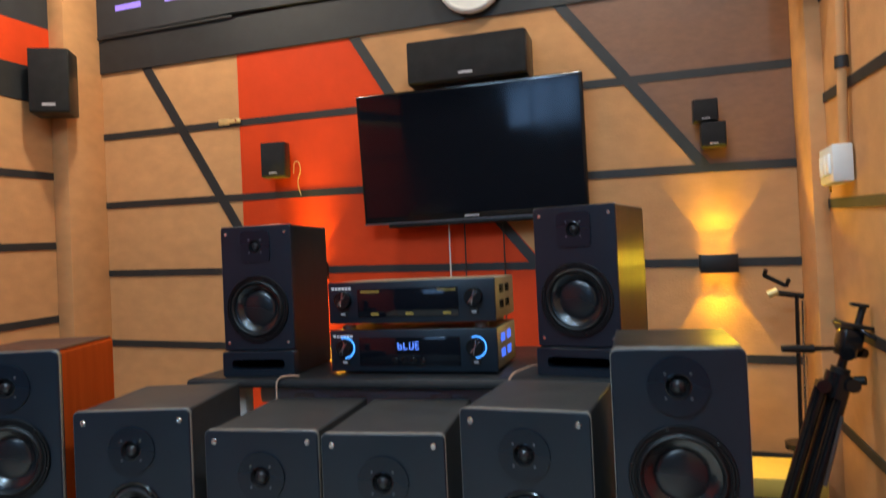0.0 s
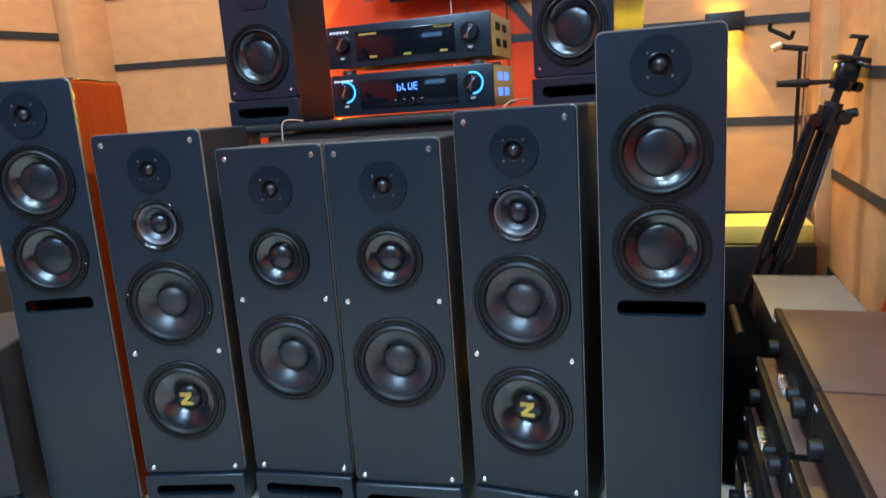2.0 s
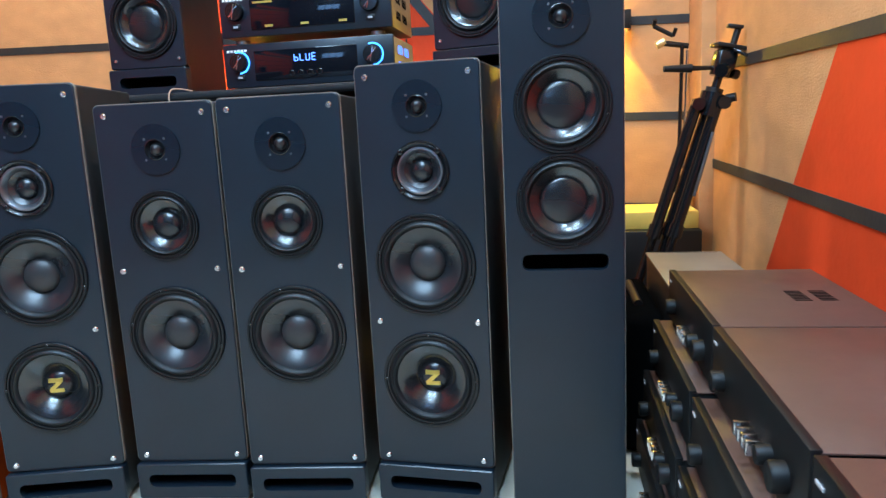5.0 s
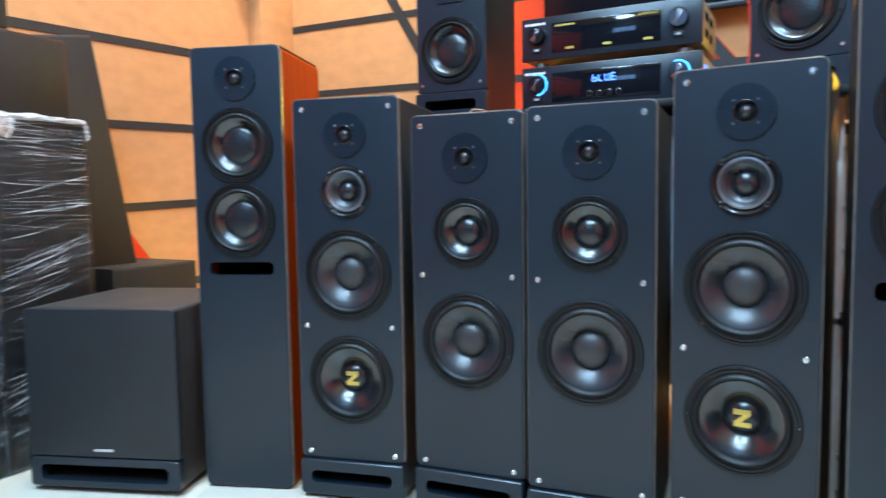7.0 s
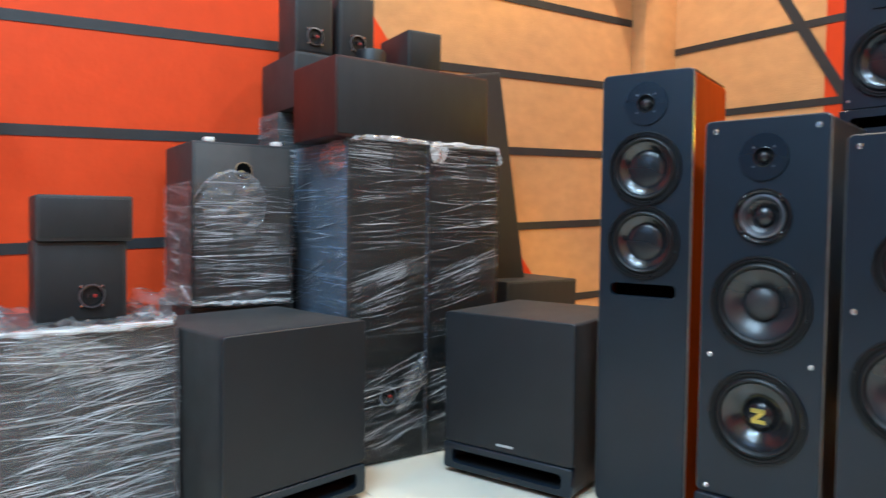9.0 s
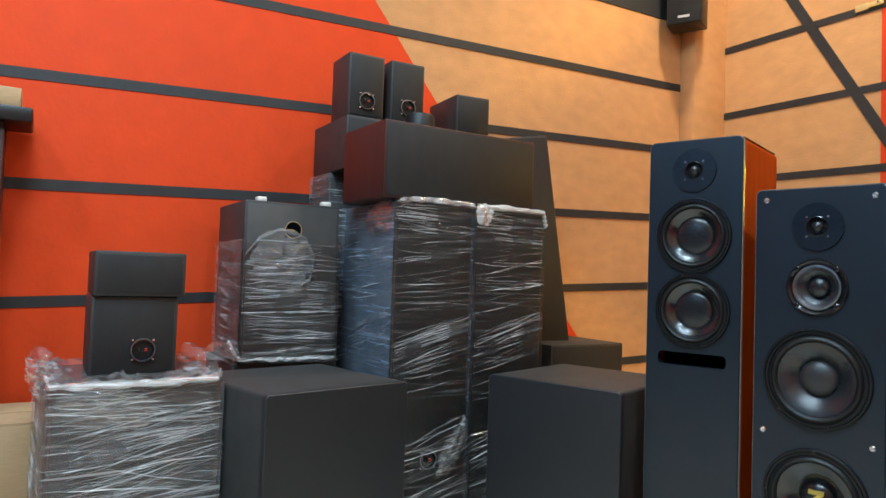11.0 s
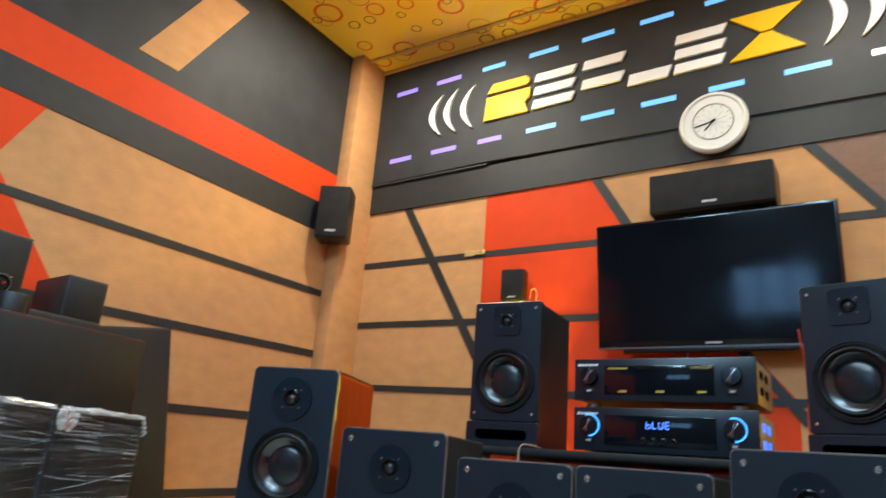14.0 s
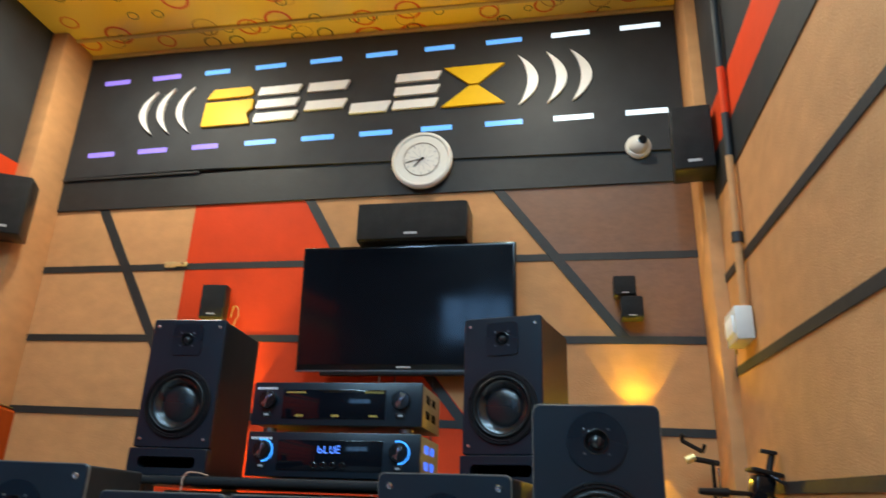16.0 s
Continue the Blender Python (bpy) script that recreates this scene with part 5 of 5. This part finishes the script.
def film_ruffle(label, parent, pts, r, material):
    """A bunched rope of film along a line of points."""
    bm = bmesh.new()
    rings, n, seg = [], 60, 10
    pts = [Vector(p) for p in pts]
    for k in range(n + 1):
        u = k / n * (len(pts) - 1)
        i = min(int(u), len(pts) - 2)
        p = pts[i].lerp(pts[i + 1], u - i)
        ring = []
        for q in range(seg):
            a = 2 * math.pi * q / seg
            rr = r * (0.6 + 0.9 * abs(noise.noise(Vector((p.x * 22 + q * 1.7, p.y * 22, q * 1.3 + p.z * 10)))) + 0.4 * noise.noise(Vector((p.y * 12, p.x * 12, 4))))
            ring.append(bm.verts.new((p.x + rr * math.cos(a), p.y + 0.3 * rr * math.sin(3 * a + k), p.z + 0.8 * rr * math.sin(a))))
        rings.append(ring)
    for a, b in zip(rings, rings[1:]):
        for k in range(seg):
            bm.faces.new((a[k], a[(k + 1) % seg], b[(k + 1) % seg], b[k]))
    return part("film_ruffle", bm, material, parent, label, m=parent.matrix_world.inverted())


FT = FLOOR + 0.955
film_ruffle("bunched clear film", tower_wraps[0], [(-2.16, 0.730, FT + 0.004), (-2.04, 0.733, FT + 0.008), (-2.030, 0.858, FT + 0.010), (-2.030, 0.985, FT + 0.006)], 0.013, M["film_bunch"])
film_ruffle("bunched clear film", tower_wraps[1], [(-2.030, 1.003, FT + 0.004), (-2.030, 1.13, FT + 0.006), (-2.032, 1.258, FT + 0.004), (-2.034, 1.268, FT - 0.04)], 0.012, M["film_bunch"])
film_patch("loose gathered film", tower_wraps[1], (-2.026, 1.020, FT - 0.02), (0, 0.030, 0.004), (0, -0.006, 0.034), 0.012, M["film_bunch"], 2)
film_patch("loose gathered film", tower_wraps[0], (-2.12, 0.716, FT - 0.05), (0.09, 0, 0.02), (-0.02, 0, 0.05), 0.012, M["film_white"], 4)
film_ruffle("knot of film", tower_wraps[0], [(-2.028, 0.90, 0.20), (-2.026, 0.94, 0.27), (-2.026, 0.975, 0.34), (-2.028, 0.955, 0.25)], 0.010, M["film_white"])
film_patch("loose gathered film", tower_wraps[0], (-2.028, 0.935, 0.25), (0, 0.045, 0.075), (0, -0.030, 0.020), 0.016, M["film_white"], 6)
film_patch("film puffed up over the upper edge", half_wrap, (-2.243, 0.460, 0.800), (0, 0.092, -0.010), (0, 0.012, 0.088), 0.018, M["film_white"], 5)
film_ruffle("bunched film edge", half_wrap, [(-2.246, 0.352, 0.81), (-2.236, 0.39, 0.862), (-2.232, 0.45, 0.888), (-2.232, 0.52, 0.865), (-2.236, 0.555, 0.81), (-2.240, 0.545, 0.745), (-2.242, 0.52, 0.725)], 0.007, M["film_white"])
film_ruffle("bunched film along the foot", half_wrap, [(-2.33, 0.335, 0.55), (-2.245, 0.345, 0.508), (-2.24, 0.49, 0.506), (-2.24, 0.63, 0.508)], 0.011, M["film_bunch"])
film_patch("loose tail of film", half_wrap, (-2.28, 0.315, 0.525), (0.02, 0.050, -0.01), (0, 0.01, 0.030), 0.02, M["film_white"], 9)

# hook and clamp on the left wall
hook = thing("wall_bracket", "black bracket rod high on the red wall below an unseen box", "bracket", pose(WX + 0.005, 0.285, 1.93))
part("rod", rod((0.09, 0, -0.11), (0.09, 0, 0.45), 0.012), M["plastic"], hook)
part("wall_plate", box(0, -0.03, 0.30, 0.012, 0.03, 0.42, 0.003), M["plastic"], hook)
part("arm", box(0.01, -0.012, 0.35, 0.10, 0.012, 0.375, 0.003), M["plastic"], hook)
# unseen box, placed by the rod for the shadow on the red wall
part("speaker_box", box(0.05, -0.26, 0.13, 0.24, 0.045, 0.50, 0.006), M["cabinet"], hook, "unseen box that casts a shadow on the wall")
post = thing("wooden_rack_post", "brown board post with a black clamp and carton scraps", "post", pose(-2.45, -0.275, FLOOR))
part("post_board", box(-0.15, -0.02, 0, 0.0, 0.02, 1.12, 0.003), M["cabinet_brown"], post)
part("clamp", box(-0.17, -0.05, 1.12, 0.03, 0.085, 1.16, 0.006), M["plastic"], post, "black clamp")
part("carton_scrap", box(-0.14, -0.045, 1.161, 0.0, 0.055, 1.215, 0.003), M["card"], post, "printed carton scrap")

# large wrapped box with two small speakers on it
plain_cabinet("wrapped_box", "large brown cabinet wrapped in stretch film", (0.36, 0.40, 0.475), pose(-1.935, 0.052, FLOOR, 0, 0, FACE_E + 3), M["cabinet_brown"], terminal=(-0.02, 0.10))
box_wrap = film_wrap("film_wrap", "thick milky stretch film round a large cabinet", (0.36, 0.40, 0.475), pose(-1.935, 0.052, FLOOR, 0, 0, FACE_E + 3), M["film_white"],
                     [(170, 0.01, 0.40, 0.20, 0.10, 0.2, 0.9), (70, 0.03, 0.35, 0.02, 0.08, 0.25, 0.9), (60, 0.36, 0.47, 0.05, 0.12, 0.2, 0.7)], ruffle=0.03, puff=0.008, seed=11)
film_ruffle("bunched milky film along the top edge", box_wrap, [(-2.02, -0.135, 0.515), (-1.935, -0.128, 0.503), (-1.925, 0.05, 0.505), (-1.938, 0.22, 0.507), (-1.99, 0.24, 0.515)], 0.013, M["film_bunch"])
film_patch("loose film standing up", box_wrap, (-2.03, -0.130, 0.515), (0.05, 0.035, -0.01), (-0.01, -0.005, 0.065), 0.03, M["film_white"], 12)
film_patch("loose film standing up", box_wrap, (-2.10, 0.215, 0.515), (0.045, 0.045, -0.01), (-0.01, -0.01, 0.060), 0.03, M["film_white"], 15)
film_patch("crumpled film over the upper front", box_wrap, (-1.925, -0.02, 0.455), (0, 0.11, -0.01), (0.004, 0.01, 0.045), 0.012, M["film_white"], 17)
plain_cabinet("small_speaker", "small black speaker showing its rear terminals on film", (0.195, 0.20, 0.19), pose(-2.07, 0.050, 0.502, 0, 0, FACE_E), terminal=(0.02, 0.062))
plain_cabinet("small_speaker", "flat black speaker lying on top of another", (0.205, 0.22, 0.108), pose(-2.06, 0.058, 0.693, 0, 0, FACE_E))
cart = thing("cardboard_box", "brown cardboard box beside the wrapped cabinets", "box", pose(-2.30, -0.345, FLOOR, 0, 0, 90))
part("carton", box(-0.22, 0.0, 0, 0.22, 0.30, 0.33, 0.003), M["card"], cart)
part("flap", box(-0.215, 0.002, 0.331, 0.215, 0.145, 0.335), M["card"], cart)
part("flap", box(-0.215, 0.155, 0.331, 0.215, 0.298, 0.335), M["card"], cart)


# ---- amplifiers stacked along the right wall ----
def mixer_amp(place, n):
    """Rack amplifier, local front looks to -y."""
    W, H, D = 0.452, 0.112, 0.30
    h = W / 2
    t = thing("mixer_amplifier", "black amplifier with chrome sliders and brown lid", "amplifier", place, "amplifiers stacked by the wall")
    part("chassis", box(-h + 0.003, 0.01, 0.006, h - 0.003, D, H - 0.002, 0.002), M["knob_black"], t)
    part("lid", box(-h, 0.0, H - 0.002, h, D, H + 0.001, 0.001), M["steel_brown"], t, "brown painted steel lid")
    part("fascia", box(-h, -0.004, 0.006, h, 0.010, H + 0.004, 0.002), M["knob_black"], t)
    for k in range(4):
        part("slider_knob", box(-0.004, -0.024, -0.010, 0.004, -0.004, 0.010, 0.001), M["chrome"], t, m=Matrix.Translation((0.020 * k, 0, 0.038)))
    for x, r in ((0.155, 0.019), (-0.150, 0.017), (0.100, 0.013)):
        part("volume_knob", lathe([(r, 0.0), (r, 0.016), (r * 0.9, 0.019), (r * 0.3, 0.020), (0, 0.018)], 28), M["knob_black"], t, m=Matrix.Translation((x, -0.004, 0.048)))
    part("maker_mark", box(-0.212, -0.0055, 0.092, -0.192, -0.003, 0.096), M["label_grey"], t)
    for k in range(2):
        for j in range(7):
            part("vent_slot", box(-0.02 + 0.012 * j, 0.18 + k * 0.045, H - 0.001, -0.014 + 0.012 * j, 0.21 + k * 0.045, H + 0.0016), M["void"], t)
    for sx in (-1, 1):
        for y in (0.03, D - 0.03):
            part("foot", cyl(0.014, 0.008, pose(sx * (h - 0.04), y, 0.003), seg=12), M["rubber"], t)
    return t


for col, yc in ((0, 1.365), (1, 0.895), (2, 0.442)):
    for tier in range(4):
        x = (0.188, 0.205, 0.228, 0.262)[tier]
        mixer_amp(pose(x, yc + 0.004 * ((tier * 7 + col * 3) % 5 - 2), FLOOR + 0.0015 + tier * 0.1215 + 0.0, 0, 0, -90), tier)
beige = thing("beige_box_unit", "black equipment case with dusty beige lid", "equipment case", pose(0.268, 1.84, FLOOR, 0, 0, -90))
part("case_body", box(-0.235, 0, 0.0, 0.235, 0.21, 0.425, 0.003), M["plastic"], beige)
part("lid", box(-0.238, -0.003, 0.425, 0.238, 0.213, 0.432, 0.002), M["beige"], beige, "dusty beige lid")
for k in range(24):
    part("vent_slot", box(-0.228, 0.01 + k * 0.008, 0.431, -0.222, 0.014 + k * 0.008, 0.4328), M["void"], beige)

# ---- tripod, phone stand, clutter in the right corner ----
trip = thing("tripod", "black folded tripod with pan head leaning in the corner", "tripod", pose(0, 0, 0))
top, base = Vector((0.472, 2.20, 0.90)), Vector((0.205, 2.20, 0.03))
axis = (base - top).normalized()
for k, (dx, dy) in enumerate(((-0.046, -0.016), (0.020, -0.016), (0.004, 0.022))):
    o = Vector((dx, dy, 0))
    part("leg", rod(top + o * 0.9, top + axis * 0.42 + o * 0.95, 0.0175), M["gloss_black"], trip)
    part("lower_leg", rod(top + axis * 0.41 + o * 0.95, top + axis * 0.74 + o * 0.95, 0.0135), M["gloss_black"], trip)
    part("leg_clamp", rod(top + axis * 0.395 + o * 0.95, top + axis * 0.435 + o * 0.95, 0.0225), M["gloss_black"], trip)
    part("rubber_foot", rod(top + axis * 0.72 + o * 0.95, top + axis * 0.755 + o * 0.95, 0.017), M["rubber"], trip)
part("spider", rod(top - axis * 0.02, top + axis * 0.05, 0.036), M["gloss_black"], trip)
part("collar", rod(top - axis * 0.035, top - axis * 0.015, 0.026), M["plastic"], trip)
for k, (dx, dy) in enumerate(((-0.040, -0.03), (0.034, -0.026), (0.006, 0.036))):
    o = top + axis * 0.012 + Vector((dx, dy, 0))
    part("leg_hinge", rod(o + Vector((0, -0.014, 0)), o + Vector((0, 0.014, 0)), 0.019), M["gloss_black"], trip)
part("crank_knob", rod(top + Vector((0.038, -0.02, 0.0)), top + Vector((0.062, -0.032, 0.004)), 0.013), M["plastic"], trip)
part("centre_column", rod(top - axis * 0.085, top, 0.0125), M["gloss_black"], trip)
part("pan_base", rod(top - axis * 0.070, top - axis * 0.092, 0.030), M["gloss_black"], trip)
part("pan_head", box(-0.030, -0.028, -0.030, 0.030, 0.028, 0.030, 0.012, 3), M["gloss_black"], trip, m=Matrix.Translation(top - axis * 0.118) @ pose(0, 0, 0, 0, 15, 10))
part("head_plate", box(-0.044, -0.032, 0.0, 0.044, 0.032, 0.012, 0.004), M["plastic"], trip, m=Matrix.Translation(top - axis * 0.152) @ pose(0, 0, 0, 0, 12, 10))
part("head_lever", box(-0.008, -0.010, -0.004, 0.036, 0.010, 0.006, 0.003), M["gloss_black"], trip, m=Matrix.Translation(top - axis * 0.142) @ pose(0.02, -0.03, 0, 0, 30, -20))
part("tilt_knob", rod((0.500, 2.165, 0.985), (0.486, 2.138, 0.98), 0.019), M["gloss_black"], trip)
part("tilt_knob", rod((0.530, 2.21, 0.975), (0.548, 2.22, 0.97), 0.015), M["gloss_black"], trip)
part("pan_handle", rod((0.47, 2.17, 0.992), (0.405, 2.158, 0.993), 0.006, r2=0.008), M["gloss_black"], trip)
part("handle_grip", rod((0.406, 2.158, 0.993), (0.325, 2.148, 0.995), 0.013, r2=0.009), M["plastic"], trip)
part("phone_clamp", rod((0.520, 2.20, 1.02), (0.545, 2.20, 1.105), 0.010), M["plastic"], trip)
part("clamp_jaw", box(-0.022, -0.015, -0.005, 0.022, 0.015, 0.005, 0.002), M["plastic"], trip, m=pose(0.534, 2.195, 1.108, 0, 10, 0))
part("shoulder_strap", rod(top + axis * 0.10 + Vector((0.028, -0.036, 0)), top + axis * 0.30 + Vector((0.034, -0.040, 0)), 0.005), M["ring"], trip, "grey webbing strap")

arm = thing("phone_stand", "slim phone stand with a jointed arm", "stand", pose(0, 0, 0))
part("pole", rod((0.452, 2.65, 0.60), (0.462, 2.65, 1.11), 0.007), M["gloss_black"], arm)
part("pole", rod((0.472, 2.66, 0.60), (0.482, 2.66, 1.09), 0.006), M["chrome"], arm)
part("elbow", rod((0.400, 2.65, 1.118), (0.484, 2.655, 1.104), 0.010), M["plastic"], arm)
part("joint", rod((0.372, 2.65, 1.112), (0.402, 2.65, 1.125), 0.014), M["brass"], arm)
part("holder", rod((0.362, 2.645, 1.180), (0.430, 2.645, 1.142), 0.008), M["plastic"], arm)
part("jaw", rod((0.362, 2.645, 1.180), (0.366, 2.63, 1.200), 0.007), M["plastic"], arm)
part("jaw", rod((0.430, 2.645, 1.142), (0.437, 2.63, 1.165), 0.007), M["plastic"], arm)
part("base", cyl(0.06, 0.02, pose(0.462, 2.655, 0.592), seg=28), M["gloss_black"], arm)
sub = thing("black_crate", "black cabinet in the corner behind the tower", "cabinet", pose(0.33, 2.60, FLOOR))
part("body", box(-0.17, -0.16, 0, 0.17, 0.19, 0.440, 0.006), M["plastic"], sub)
yb = thing("carton", "carton on the corner cabinet with lamp yellow in its colour", "box", pose(0.33, 2.61, 0.4655))
part("carton_body", box(-0.165, -0.13, 0, 0.165, 0.12, 0.062, 0.003), M["pale_carton"], yb)
bag = thing("equipment_bag", "soft black equipment bag behind the tower", "bag", pose(0.205, 1.85, FLOOR))
# unlit-interior black paints the shade of the gap onto the bag
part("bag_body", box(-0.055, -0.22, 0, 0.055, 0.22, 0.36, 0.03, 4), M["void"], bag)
part("bag_strap", rod((0, -0.12, 0.362), (0, 0.12, 0.362), 0.012), M["plastic"], bag)

# ---- cables ----
strand("speaker_wire", [(-0.955, 1.735, DT + 0.003), (-0.975, 1.705, DT + 0.008), (-0.988, 1.684, DT + 0.004), (-0.990, 1.674, DT - 0.03), (-0.985, 1.672, DT - 0.10)], 0.0022, M["cable_tan"], "thin tan wire hanging over the desk edge", "cable")
strand("speaker_wire", [(-0.30, 1.90, DT + 0.01), (-0.335, 1.76, DT + 0.02), (-0.36, 1.70, DT + 0.006), (-0.365, 1.68, DT - 0.03), (-0.36, 1.675, DT - 0.08)], 0.0022, M["cable_tan"], "thin tan wire hanging over the desk edge", "cable")
strand("television_cable", [(-0.80, 2.765, 1.46), (-0.802, 2.77, 1.30), (-0.80, 2.765, 1.0), (-0.79, 2.74, 0.7)], 0.003, M["cable_white"], "white cable hanging below the television", "cable")
strand("television_cable", [(-0.735, 2.77, 1.46), (-0.737, 2.775, 1.30), (-0.74, 2.77, 0.9), (-0.75, 2.76, 0.6)], 0.003, M["cable_black"], "black cable hanging below the television", "cable")
strand("television_cable", [(-0.575, 2.77, 1.46), (-0.575, 2.775, 1.30), (-0.58, 2.77, 0.9), (-0.58, 2.76, 0.6)], 0.003, M["cable_black"], "black cable hanging below the television", "cable")
strand("speaker_cable", [(-0.36, 2.35, 1.42), (-0.345, 2.36, 1.25), (-0.35, 2.36, 1.10), (-0.31, 2.30, DT + 0.006)], 0.003, M["cable_red"], "red and white cable down beside the receiver", "cable")
strand("satellite_wire", [(-1.52, 2.80, 1.70), (-1.50, 2.795, 1.75), (-1.485, 2.80, 1.72), (-1.50, 2.80, 1.66), (-1.49, 2.805, 1.60)], 0.002, M["brass"], "thin coiled wire beside a small speaker", "cable")

# ---- floor tiles ----
T = 0.60
tile_mesh = None
for i in range(6):
    for j in range(9):
        x, y = WX + 0.05 + T * (i + 0.5) - 0.15, SY + T * (j + 0.5) - 0.1
        m = Matrix.Translation((x, y, 0))
        if tile_mesh is None:
            tile_mesh = part("tile", box(-T / 2 + 0.0015, -T / 2 + 0.0015, FLOOR - 0.012, T / 2 - 0.0015, T / 2 - 0.0015, FLOOR, 0.001, 1), M["tile"], floor, m=m)
        else:
            share(tile_mesh, floor, m)
